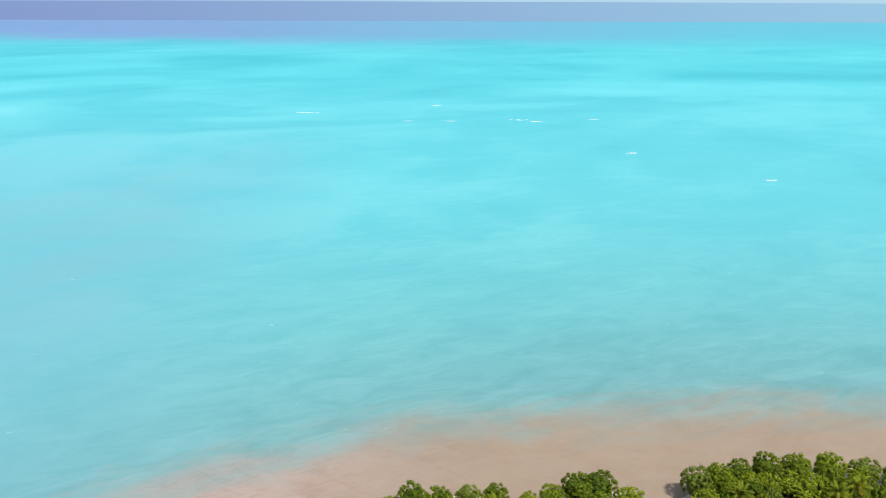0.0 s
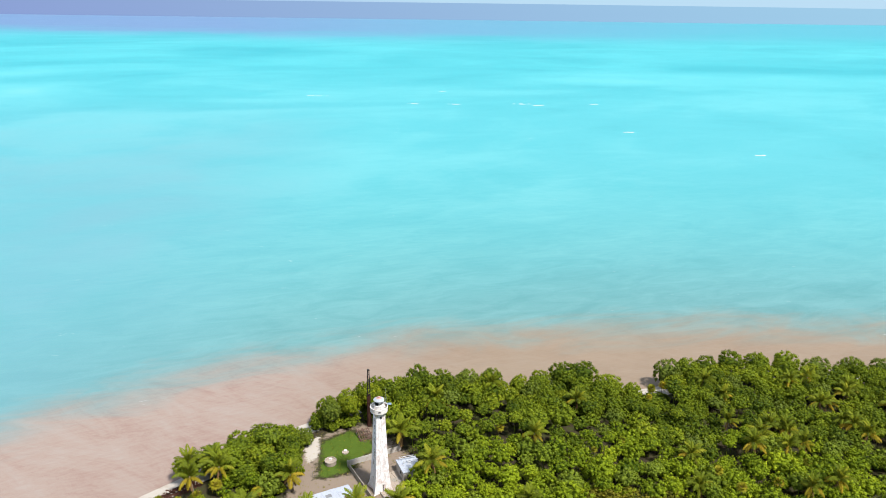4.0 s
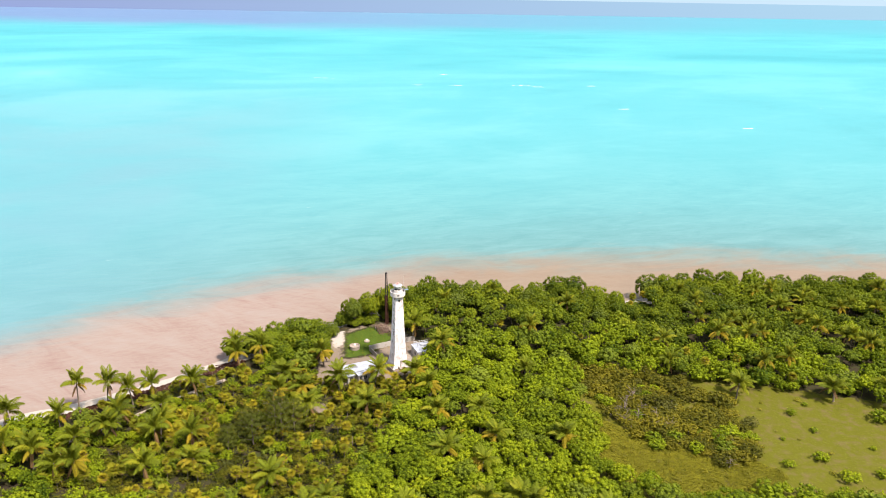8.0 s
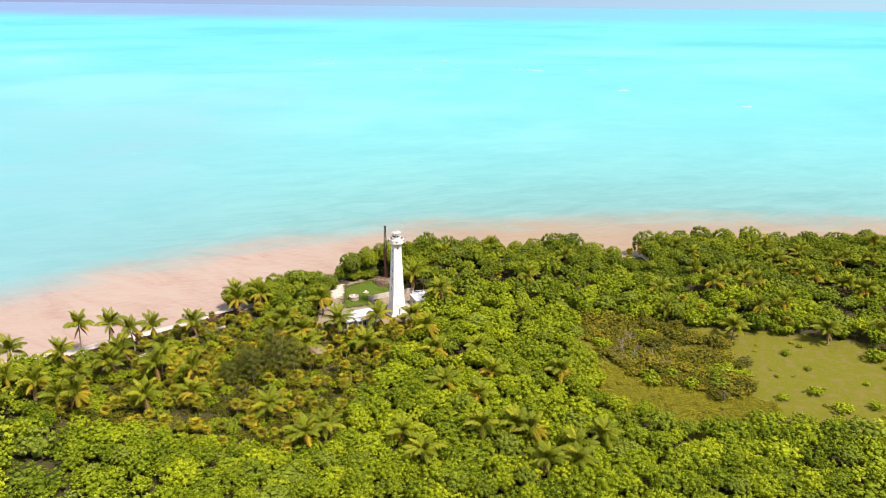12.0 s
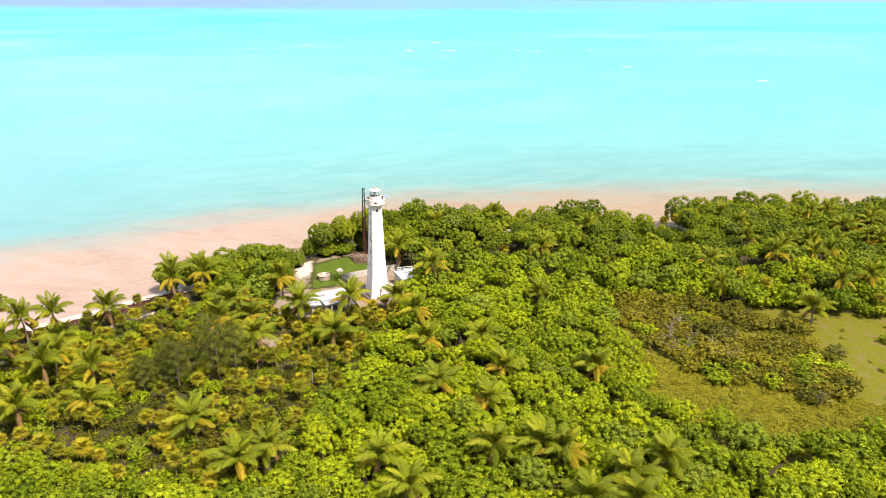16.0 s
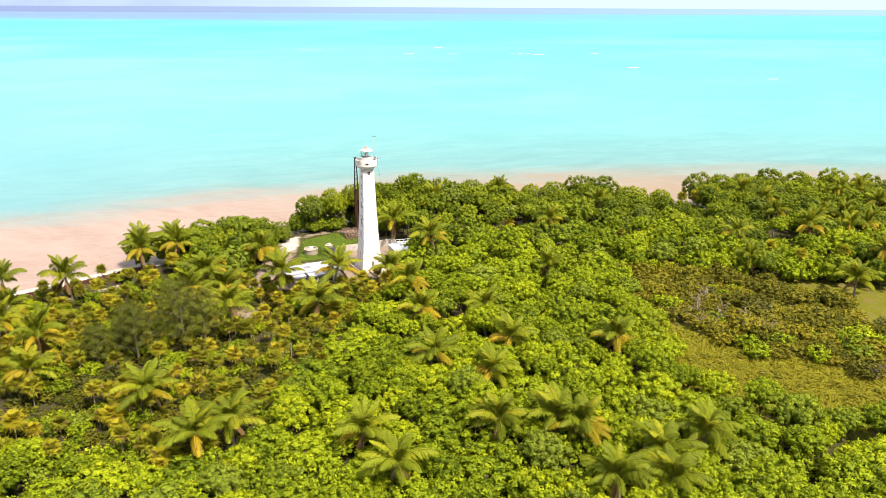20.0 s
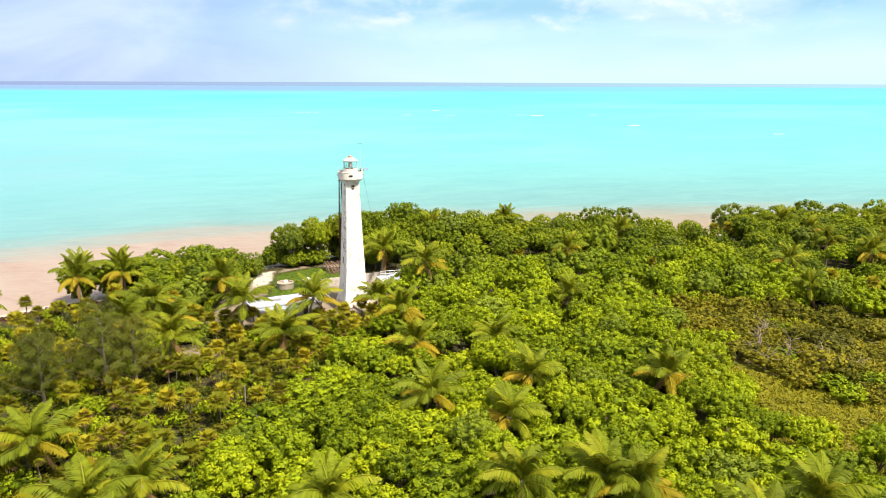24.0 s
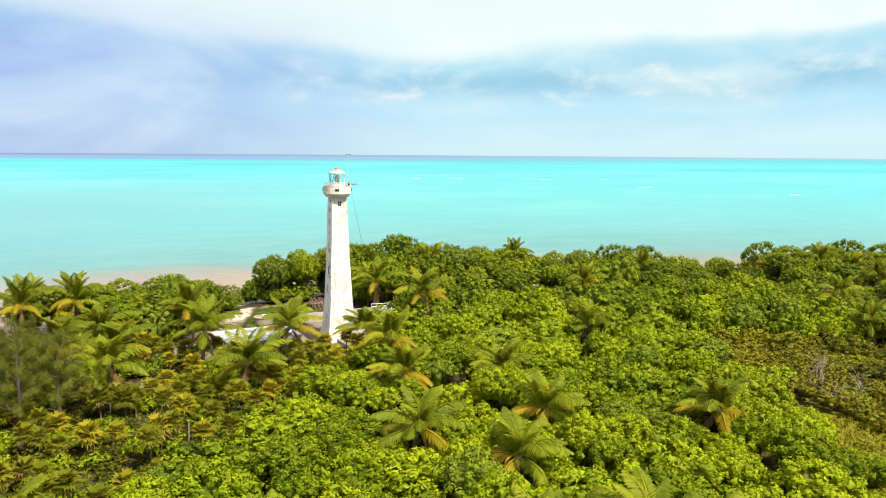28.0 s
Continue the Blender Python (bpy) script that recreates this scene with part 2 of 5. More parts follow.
def make_ground_material():
    """Zones from the sheet's own record: sand, meadow, lawn, and leaf-strewn soil elsewhere."""
    m, n, b = material("island ground", 0.95, 0.0, 0.1)
    p = n.where()
    sep = n.add("ShaderNodeSeparateColor")
    n.put(sep.inputs[0], n.attr("zone").outputs["Color"])
    fray = n.math("MULTIPLY", n.math("SUBTRACT", n.noise(0.6, p, 5.0, 0.65), 0.5), 0.9)
    fine = n.noise(5.0, p, 5.0, 0.65)
    mid = n.noise(0.35, p, 4.0, 0.6)
    soil = n.mix(fine, (0.022, 0.018, 0.01), (0.064, 0.051, 0.029))
    soil = n.mix(n.span(mid, 0.45, 0.65), soil, (0.045, 0.054, 0.013))
    sand = n.mix(fine, (0.352, 0.307, 0.256), (0.474, 0.435, 0.384))
    dust = n.mix(fine, (0.154, 0.115, 0.083), (0.269, 0.214, 0.166))
    sand = n.mix(n.span(mid, 0.55, 0.75, 0.0, 0.6), sand, (0.23, 0.179, 0.122))
    meadow = n.mix(n.noise(1.3, p, 6.0, 0.7), (0.072, 0.076, 0.007), (0.135, 0.132, 0.011))
    meadow = n.mix(n.span(mid, 0.48, 0.68, 0.0, 0.8), meadow, (0.139, 0.104, 0.041))
    lawn = n.mix(fine, (0.051, 0.09, 0.01), (0.096, 0.141, 0.019))
    dusty = n.attr("zone").outputs["Alpha"]
    c = n.mix(n.span(n.math("ADD", dusty, fray), 0.4, 0.62, 0.0, 1.0, True), soil, dust)
    for k, colour in ((0, sand), (1, meadow), (2, lawn)):
        c = n.mix(n.span(n.math("ADD", sep.outputs[k], fray), 0.4, 0.62, 0.0, 1.0, True), c, colour)
    n.put(b.inputs["Base Color"], c)
    n.put(b.inputs["Normal"], n.bump(n.noise(3.0, p, 6.0), 0.6, 0.12))
    return m


def make_sea_material():
    m, n, b = material("lagoon water", 0.4, 0.0, 0.06)
    p = n.where()
    sep = n.add("ShaderNodeSeparateColor")
    n.put(sep.inputs[0], n.attr("zone").outputs["Color"])
    long = n.mapped(p, (0.0021, 0.0031, 0.0), 0.25)
    mid = n.mapped(p, (0.008, 0.013, 0.0), 0.3)
    near = n.mapped(p, (0.035, 0.09, 0.0), 0.35)
    a, c_, d = n.noise(1.0, long, 5.0, 0.6, 0.8), n.noise(1.0, mid, 5.0, 0.65, 0.8), n.noise(1.0, near, 6.0, 0.7, 0.8)
    k = n.math("ADD", n.math("MULTIPLY", a, 0.72), n.math("ADD", n.math("MULTIPLY", c_, 0.18), n.math("MULTIPLY", d, 0.10)))
    water = n.ramp(k, [(0.34, (0.047, 0.291, 0.326)), (0.46, (0.068, 0.351, 0.387)), (0.56, (0.108, 0.399, 0.423)), (0.68, (0.182, 0.439, 0.456))], "EASE")
    open_water = n.add("ShaderNodeSeparateXYZ")
    n.put(open_water.inputs[0], p)
    water = n.mix(n.span(open_water.outputs[1], 350.0, 1500.0, 0.0, 1.0, True), water, n.mix(n.span(k, 0.38, 0.62), (0.025, 0.299, 0.339), (0.064, 0.392, 0.420)))
    # shallower, greyer green towards the silt
    shade = n.mix(n.span(d, 0.35, 0.65), (0.100, 0.179, 0.174), (0.148, 0.242, 0.236))
    water = n.mix(n.math("MULTIPLY", n.math("POWER", sep.outputs[2], 0.35), 0.6), water, n.mix(n.span(c_, 0.35, 0.65), (0.063, 0.301, 0.321), (0.105, 0.356, 0.369)))
    water = n.mix(n.math("MULTIPLY", sep.outputs[2], 0.8), water, shade)
    # greyer patch off the western shore, a cloud shadow put into the colour
    cloud_shade = n.math("MULTIPLY", n.span(open_water.outputs[0], -20.0, -190.0, 0.0, 1.0, True), n.span(open_water.outputs[1], 900.0, 250.0, 0.0, 1.0, True))
    water = n.mix(n.math("MULTIPLY", cloud_shade, n.span(c_, 0.3, 0.65, 0.35, 0.75)), water, (0.124, 0.267, 0.311))
    # deep water beyond the reef, with distance haze mixed into its colour
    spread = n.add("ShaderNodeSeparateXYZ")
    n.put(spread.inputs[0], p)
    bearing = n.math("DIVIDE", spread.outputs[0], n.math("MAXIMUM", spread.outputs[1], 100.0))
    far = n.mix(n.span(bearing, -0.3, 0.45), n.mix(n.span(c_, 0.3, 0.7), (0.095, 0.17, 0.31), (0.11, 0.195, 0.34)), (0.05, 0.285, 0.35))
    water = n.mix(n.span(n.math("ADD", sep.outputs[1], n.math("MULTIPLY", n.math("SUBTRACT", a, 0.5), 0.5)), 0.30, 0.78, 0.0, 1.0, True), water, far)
    silt = n.ramp(n.math("ADD", n.math("MULTIPLY", n.noise(1.0, n.mapped(p, (0.03, 0.09, 0.0), -0.5), 8.0, 0.74, 0.9), 0.7), n.math("MULTIPLY", n.noise(1.0, n.mapped(p, (0.22, 0.75, 0.0), 0.45), 4.0, 0.6, 0.6), 0.3)), [(0.35, (0.235, 0.145, 0.118)), (0.5, (0.278, 0.202, 0.165)), (0.65, (0.295, 0.235, 0.20))])
    silt = n.mix(n.span(open_water.outputs[0], -60.0, 40.0, 0.0, 0.75, True), silt, n.mix(d, (0.174, 0.121, 0.074), (0.260, 0.192, 0.124)))
    fray = n.math("MULTIPLY", n.math("SUBTRACT", n.noise(1.0, n.mapped(p, (0.02, 0.06, 0.0), 0.3), 6.0, 0.65, 1.0), 0.5), 0.55)
    c = n.mix(n.span(n.math("ADD", sep.outputs[0], fray), 0.26, 0.74, 0.0, 0.95, True), water, silt)
    # scattered whitecaps
    caps = n.noise(1.0, n.mapped(p, (0.055, 0.16, 0.0), 0.1), 2.0, 0.5)
    bits = n.noise(1.0, n.mapped(p, (0.35, 0.9, 0.0), 0.1), 3.0, 0.7)
    foam = n.math("MULTIPLY", n.span(caps, 0.70, 0.76), n.span(bits, 0.55, 0.68))
    c = n.mix(foam, c, (0.527, 0.546, 0.546))
    n.put(b.inputs["Base Color"], c)
    swell = n.math("ADD", n.noise(1.0, n.mapped(p, (0.10, 0.42, 0.0), 0.25), 4.0, 0.6), n.math("MULTIPLY", n.noise(1.0, n.mapped(p, (0.7, 1.6, 0.0), 0.3), 3.0, 0.6), 0.3))
    n.put(b.inputs["Normal"], n.bump(swell, 0.28, 0.5))
    return m


M_GROUND, M_SEA = make_ground_material(), make_sea_material()


# ---- building helpers ----
def part(name, bm, mat, parent=None, label="", m=None):
    me = bpy.data.meshes.new(name)
    bm.to_mesh(me)
    bm.free()
    return hang(name, me, mat, parent, label, m)


def hang(name, me, mat, parent=None, label="", m=None):
    if mat and not me.materials:
        me.materials.append(mat)
    ob = new(name, me)
    if parent:
        ob.parent = parent
    if m is not None:
        ob.matrix_basis = m
    return tagged(ob, label)


def thing(name, label, category, m=None, group="", kind=""):
    e = new(name)
    e.empty_display_size = 0.3
    if m is not None:
        e.matrix_basis = m
    return tagged(e, label, category, group, kind)


def box(bm, x0, x1, y0, y1, z0, z1, bevel=0.0):
    r = bmesh.ops.create_cube(bm, size=1)
    bmesh.ops.scale(bm, vec=(x1 - x0, y1 - y0, z1 - z0), verts=r["verts"])
    bmesh.ops.translate(bm, vec=((x0 + x1) / 2, (y0 + y1) / 2, (z0 + z1) / 2), verts=r["verts"])
    if bevel:
        es = list({e for v in r["verts"] for e in v.link_edges})
        bmesh.ops.bevel(bm, geom=es, offset=bevel, segments=1, affect="EDGES")
    return bm


def boxed(*a, bevel=0.0):
    return box(bmesh.new(), *a, bevel=bevel)


def tube(bm, pts, radii, sides=6, cap=True):
    """A tapered tube along points."""
    rings = []
    for i, p in enumerate(pts):
        p = Vector(p)
        d = (Vector(pts[min(i + 1, len(pts) - 1)]) - Vector(pts[max(i - 1, 0)])).normalized()
        a = d.orthogonal().normalized() if abs(d.z) < 0.95 else Vector((1, 0, 0))
        b = d.cross(a).normalized()
        a = b.cross(d)
        rings.append([bm.verts.new(p + (a * math.cos(q) + b * math.sin(q)) * radii[i]) for q in (math.tau * k / sides for k in range(sides))])
    for r, s in zip(rings, rings[1:]):
        for k in range(sides):
            bm.faces.new((r[k], r[(k + 1) % sides], s[(k + 1) % sides], s[k]))
    if cap:
        bm.faces.new(rings[-1])
        bm.faces.new(rings[0][::-1])
    return bm


def lathe(profile, sides=24, phase=0.0):
    """A turned solid from (radius, height) pairs."""
    bm = bmesh.new()
    rings = [[bm.verts.new((r * math.cos(phase + math.tau * k / sides), r * math.sin(phase + math.tau * k / sides), z)) for k in range(sides)] for r, z in profile]
    for r, s in zip(rings, rings[1:]):
        for k in range(sides):
            bm.faces.new((r[k], r[(k + 1) % sides], s[(k + 1) % sides], s[k]))
    bm.faces.new(rings[0][::-1])
    bm.faces.new(rings[-1])
    return bm


def quads(name, verts, mat, tone, facing=None):
    """A mesh of loose quads from an array (n, 4, 3), with its record of tone (n, 2); facing: the way each leaf's shading turns."""
    n = len(verts)
    if facing is not None:
        if facing.ndim == 2:
            facing = np.repeat(facing[:, None], 4, 1)
        flat = np.cross(verts[:, 2] - verts[:, 0], verts[:, 3] - verts[:, 1])
        back = ((flat * facing.mean(1)).sum(1) < 0)[:, None, None]
        verts, facing = np.where(back, verts[:, ::-1], verts), np.where(back, facing[:, ::-1], facing)
    me = bpy.data.meshes.new(name)
    me.vertices.add(n * 4)
    me.vertices.foreach_set("co", np.ascontiguousarray(verts, dtype=np.float32).ravel())
    me.loops.add(n * 4)
    me.loops.foreach_set("vertex_index", np.arange(n * 4, dtype=np.int32))
    me.polygons.add(n)
    me.polygons.foreach_set("loop_start", np.arange(0, n * 4, 4, dtype=np.int32))
    rgba = np.ones((n, 4, 4), np.float32)
    rgba[:, :, 0], rgba[:, :, 1] = tone[:, 0, None], tone[:, 1, None]
    at = me.attributes.new("tone", "FLOAT_COLOR", "POINT")
    at.data.foreach_set("color", rgba.ravel())
    me.materials.append(mat)
    me.update(calc_edges=True)
    if facing is not None:
        flat = np.cross(verts[:, 2] - verts[:, 0], verts[:, 3] - verts[:, 1])
        flat /= np.linalg.norm(flat, axis=1, keepdims=True) + 1e-9
        f = facing * 0.72 + flat[:, None] * 0.28
        f /= np.linalg.norm(f, axis=2, keepdims=True) + 1e-9
        me.normals_split_custom_set_from_vertices(f.reshape(-1, 3).tolist())
    return me


# ---- plan of the shore ----
SHORE = [(-900, -760), (-400, -285), (-160, -75), (-104, -30.5), (-93, -25.5), (-79, -16), (-69, -8.5), (-56, 4.5), (-44, 17), (-31, 29.5), (-20, 37.5), (-8, 49), (3, 57), (12, 60),
         (30, 60), (45, 57), (63, 63), (75, 61), (85, 57), (92, 59), (98, 65), (112, 70), (145, 71), (175, 69), (205, 74), (320, 70), (520, 0), (900, -200), (1500, -700)]
SILT = [(-400, -120), (-137, 16), (-110, 42), (-73, 66), (-31, 88), (18, 105), (71, 111), (125, 117), (222, 114), (400, 100)]


def off_line(line, x, y):
    """Distance from a polyline, positive on its far (+y) side."""
    x, y = np.asarray(x, float), np.asarray(y, float)
    best = np.full(x.shape, 1e9)
    for (ax, ay), (bx, by) in zip(line, line[1:]):
        dx, dy = bx - ax, by - ay
        t = np.clip(((x - ax) * dx + (y - ay) * dy) / (dx * dx + dy * dy), 0, 1)
        best = np.minimum(best, np.hypot(x - ax - t * dx, y - ay - t * dy))
    lx, ly = zip(*line)
    return np.where(y > np.interp(x, lx, ly), best, -best)


def inside(poly, x, y):
    x, y = np.asarray(x, float), np.asarray(y, float)
    hit = np.zeros(x.shape, bool)
    for (ax, ay), (bx, by) in zip(poly, poly[1:] + poly[:1]):
        cross = (ay > y) != (by > y)
        hit ^= cross & (x < (bx - ax) * (y - ay) / (by - ay + 1e-9) + ax)
    return hit


def within(poly, x, y):
    """Signed distance to a polygon's edge, positive inside."""
    x, y = np.asarray(x, float), np.asarray(y, float)
    best = np.full(x.shape, 1e9)
    for (ax, ay), (bx, by) in zip(poly, poly[1:] + poly[:1]):
        dx, dy = bx - ax, by - ay
        t = np.clip(((x - ax) * dx + (y - ay) * dy) / (dx * dx + dy * dy), 0, 1)
        best = np.minimum(best, np.hypot(x - ax - t * dx, y - ay - t * dy))
    return np.where(inside(poly, x, y), best, -best)


MEADOW = [(57, -3), (84, -8), (103, -12), (113, -14), (140, -23), (152, -42), (140, -67), (110, -66), (95, -61), (80, -68), (68, -65), (55, -55), (56, -25)]
YARD = [(-25, 20), (-18, 29), (-6, 34), (4, 22), (12, 12), (10, -4), (3, -12), (-6, -13), (-18, -15), (-27, -13), (-27, 2)]
LAWN = [(-19, 21), (-17, 4), (-10, 7), (-3, 20), (-11, 28)]
SANDY = [(-23.5, 21), (-21, 24), (-18.8, 17), (-20.5, 11), (-22.5, 13)]
DUSTY = [(-19, 4), (-10, 6), (-7, -2), (-9, -12), (-18, -14), (-25, -13), (-25, 0)]
PATCH = [(-25, -23), (-19, -24), (-16, -28), (-20, -31), (-25, -28)]


def land_height(x, y):
    d = -off_line(SHORE, x, y)
    z = np.interp(d, [-200, -30, -8, 0, 3, 8, 16], [-6, -3.2, -1.8, -1.0, -0.55, -0.1, 0.0])
    return z


def sheet(name, xs, ys, heights, zones, mat, label, category):
    gx, gy = np.meshgrid(xs, ys)
    gz = heights(gx, gy)
    nx, ny = len(xs), len(ys)
    me = bpy.data.meshes.new(name)
    idx = np.arange(nx * ny).reshape(ny, nx)
    f = np.stack([idx[:-1, :-1], idx[:-1, 1:], idx[1:, 1:], idx[1:, :-1]], -1).reshape(-1, 4)
    me.vertices.add(nx * ny)
    me.vertices.foreach_set("co", np.stack([gx, gy, gz], -1).astype(np.float32).ravel())
    me.loops.add(f.size)
    me.loops.foreach_set("vertex_index", f.astype(np.int32).ravel())
    me.polygons.add(len(f))
    me.polygons.foreach_set("loop_start", np.arange(0, f.size, 4, dtype=np.int32))
    rgba = np.ones((ny, nx, 4), np.float32)
    for k, z in enumerate(zones(gx, gy)):
        rgba[..., k] = z
    at = me.attributes.new("zone", "FLOAT_COLOR", "POINT")
    at.data.foreach_set("color", rgba.ravel())
    me.update(calc_edges=True)
    me.polygons.foreach_set("use_smooth", np.ones(len(f), bool))
    ob = hang(name, me, mat)
    return tagged(ob, label, category, "", "structure")


def spaced(a, b, step, far):
    return np.r_[[a - d for d in far[::-1]], np.arange(a, b + step / 2, step), [b + d for d in far]]


def soft(v, w):
    return np.clip(v / w * 0.5 + 0.5, 0, 1)


def ground_zones(x, y):
    d = -off_line(SHORE, x, y)
    beach = np.clip((8.0 - d) / 3.0, 0, 1)
    sand = np.maximum(beach, soft(within(SANDY, x, y), 2.5))
    dust = np.maximum.reduce([0.8 * soft(within(PATCH, x, y), 3.0), 0.9 * soft(within(DUSTY, x, y), 3.0), 0.66 * soft(within(YARD, x, y), 3.0)])
    lawn = soft(within(LAWN, x, y), 2.5)
    return np.minimum(1.0, 1.25 * sand) * (1 - lawn), soft(within(MEADOW, x, y) + 4.0, 7.0), lawn, dust * (1 - lawn)


def sea_zones(x, y):
    s = off_line(SILT, x, y)
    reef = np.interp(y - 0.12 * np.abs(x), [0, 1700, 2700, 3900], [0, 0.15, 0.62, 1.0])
    return np.clip(0.46 - s / 88.0, 0, 1), reef, np.exp(-np.clip(s, 0, None) / 140.0)


FAR = [40, 100, 200, 400, 800, 1600, 3200, 6500]
sheet("ground", spaced(-170, 240, 1.6, FAR), spaced(-140, 100, 1.6, FAR), land_height, ground_zones, M_GROUND,
      "sandy island soil with beach, meadow and lawn", "ground")
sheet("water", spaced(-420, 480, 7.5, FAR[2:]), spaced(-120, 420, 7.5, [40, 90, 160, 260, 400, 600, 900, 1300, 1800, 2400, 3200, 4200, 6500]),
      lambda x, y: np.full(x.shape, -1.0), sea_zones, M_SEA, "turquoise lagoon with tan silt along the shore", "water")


# ---- lighthouse ----
TURN = 25.0


def square_shaft(levels):
    """A four-sided tapered shaft from (half side, corner reach, height); the corner reach draws the corners out into feet."""
    bm = bmesh.new()
    rings = []
    for a, c, z in levels:
        ring = []
        for k in range(4):
            q = math.tau * (k + 0.5) / 4
            x, y = math.cos(q), math.sin(q)
            nx, ny = math.cos(q + math.pi / 4), math.sin(q + math.pi / 4)
            r = a * math.sqrt(2) * c
            ring.append(bm.verts.new((x * r, y * r, z)))
            ring.append(bm.verts.new((nx * a, ny * a, z)))
        rings.append(ring)
    for r, s in zip(rings, rings[1:]):
        for k in range(8):
            bm.faces.new((r[k], r[(k + 1) % 8], s[(k + 1) % 8], s[k]))
    bm.faces.new(rings[0][::-1])
    bm.faces.new(rings[-1])
    return bm


def face_at(z):
    return float(np.interp(z, [0, 2.4, 6, 12, 18, 23.9], [2.12, 2.04, 1.87, 1.61, 1.39, 1.22]))


def wall_box(side, u0, u1, z0, z1, depth=0.12, proud=0.03):
    """A box let into a face of the shaft. side 0: the door's face, 1: the stained face."""
    bm = boxed(u0, u1, -depth, proud, z0, z1)
    a0, a1 = face_at(z0), face_at(z1)
    for v in bm.verts:
        v.co.y = -(a0 + (a1 - a0) * (v.co.z - z0) / max(z1 - z0, 0.01)) - v.co.y
    bmesh.ops.recalc_face_normals(bm, faces=bm.faces)
    if side:
        bmesh.ops.rotate(bm, verts=bm.verts, matrix=Matrix.Rotation(-math.pi / 2, 3, "Z"))
    return bm


def make_lighthouse():
    t = thing("lighthouse", "tall white limewashed lighthouse with peeling stained plaster", "lighthouse", pose(0, 0, 0, 0, 0, TURN))
    levels = [(2.12, 1.34, 0.0), (2.10, 1.26, 0.4), (2.08, 1.15, 1.2), (2.04, 1.07, 2.4), (1.96, 1.03, 4.2), (1.87, 1.0, 6.0), (1.61, 1.0, 12.0), (1.39, 1.0, 18.0), (1.22, 1.0, 23.9)]
    part("shaft", square_shaft(levels), M_TOWER, t, "white shaft flaring into pointed feet")
    part("gallery_corbel", lathe([(1.55, 23.5), (1.85, 23.55), (1.9, 23.72), (2.05, 23.8), (2.05, 23.98)], 32), M_TRIM, t)
    bm = lathe([(2.26, 23.98), (2.3, 24.05), (2.3, 25.22), (2.34, 25.26), (2.34, 25.36), (2.12, 25.36), (2.12, 24.6), (0.2, 24.6)], 40)
    gallery = part("gallery", bm, M_TRIM, t, "round gallery parapet with rusty stains")
    for q in (-78, 10, 100, 190):
        slot = boxed(-0.32, 0.32, -2.35, -2.27, 24.55, 24.85)
        bmesh.ops.rotate(slot, verts=slot.verts, matrix=Matrix.Rotation(radians(q + 78 - TURN + 8), 3, "Z"))
        part("vent_slot", slot, M_DARK, gallery, "dark slot in the parapet")
    part("lantern_base", lathe([(1.32, 24.6), (1.32, 25.75), (1.36, 25.78), (1.36, 25.86), (1.1, 25.86)], 16), M_TRIM, t, "drum under the lantern")
    glass = part("lantern_glass", lathe([(1.16, 25.86), (1.16, 27.2)], 8, 0.3), M_GLASS, t)
    glass.visible_shadow = False
    for k in range(8):
        q = math.tau * k / 8 + 0.3
        x, y = 1.18 * math.cos(q), 1.18 * math.sin(q)
        q2 = q + math.tau / 16 * (1 if k % 2 else -1)
        bm = tube(bmesh.new(), [(x, y, 25.84), (1.2 * math.cos(q2), 1.2 * math.sin(q2), 27.24)], [0.05, 0.05], 5)
        part("glazing_bar", bm, M_WHITEMETAL, t)
    part("lantern_rim", lathe([(1.34, 27.18), (1.44, 27.22), (1.44, 27.34), (1.3, 27.36)], 16), M_WHITEMETAL, t)
    roof = part("lantern_roof", lathe([(1.4, 27.34), (0.95, 27.66), (0.45, 27.9), (0.3, 27.95), (0.3, 28.1), (0.12, 28.2)], 16), M_ROOF, t, "white conical lantern roof")
    part("roof_patch", lathe([(0.74, 27.775), (0.48, 27.905), (0.34, 27.96), (0.34, 28.12), (0.13, 28.23)], 16), M_RED, roof, "faded red cap")
    lens = part("lamp_lens", lathe([(0.1, 25.86), (0.3, 26.1), (0.36, 26.45), (0.3, 26.8), (0.1, 27.0)], 12), M_WHITEMETAL, t, "grey lamp inside the lantern")
    pole = part("antenna", tube(bmesh.new(), [(1.75, -0.6, 24.6), (1.75, -0.6, 30.3)], [0.05, 0.03], 5), M_WHITEMETAL, t, "thin white antenna pole")
    part("antenna_foot", boxed(1.62, 1.88, -0.72, -0.48, 24.6, 25.8), M_BLACKSTEEL, pole)
    bm = tube(bmesh.new(), [(1.3, -0.6, 30.35), (2.2, -0.6, 30.3)], [0.03, 0.03], 4)
    part("antenna_arm", bm, M_BLACKSTEEL, pole)
    panel = boxed(-0.55, 0.55, -0.35, 0.35, -0.02, 0.02)
    part("solar_panel", panel, M_PANEL, t, "blue solar panel fixed to the gallery", pose(2.75, -0.4, 25.6, 18, 0, -20))
    part("panel_arm", tube(bmesh.new(), [(2.2, -0.4, 25.3), (2.85, -0.4, 25.58)], [0.04, 0.04], 4), M_BLACKSTEEL, t)
    for k in range(18):
        q = math.tau * k / 18
        bm = tube(bmesh.new(), [(2.22 * math.cos(q), 2.22 * math.sin(q), 25.34), (2.22 * math.cos(q), 2.22 * math.sin(q), 25.75)], [0.022, 0.022], 4)
        part("rail_post", bm, M_WHITEMETAL, gallery)
    ring = bmesh.new()
    pts = [(2.22 * math.cos(math.tau * k / 36), 2.22 * math.sin(math.tau * k / 36), 25.75) for k in range(37)]
    part("guard_rail", tube(ring, pts, [0.022] * 37, 4, False), M_WHITEMETAL, gallery)
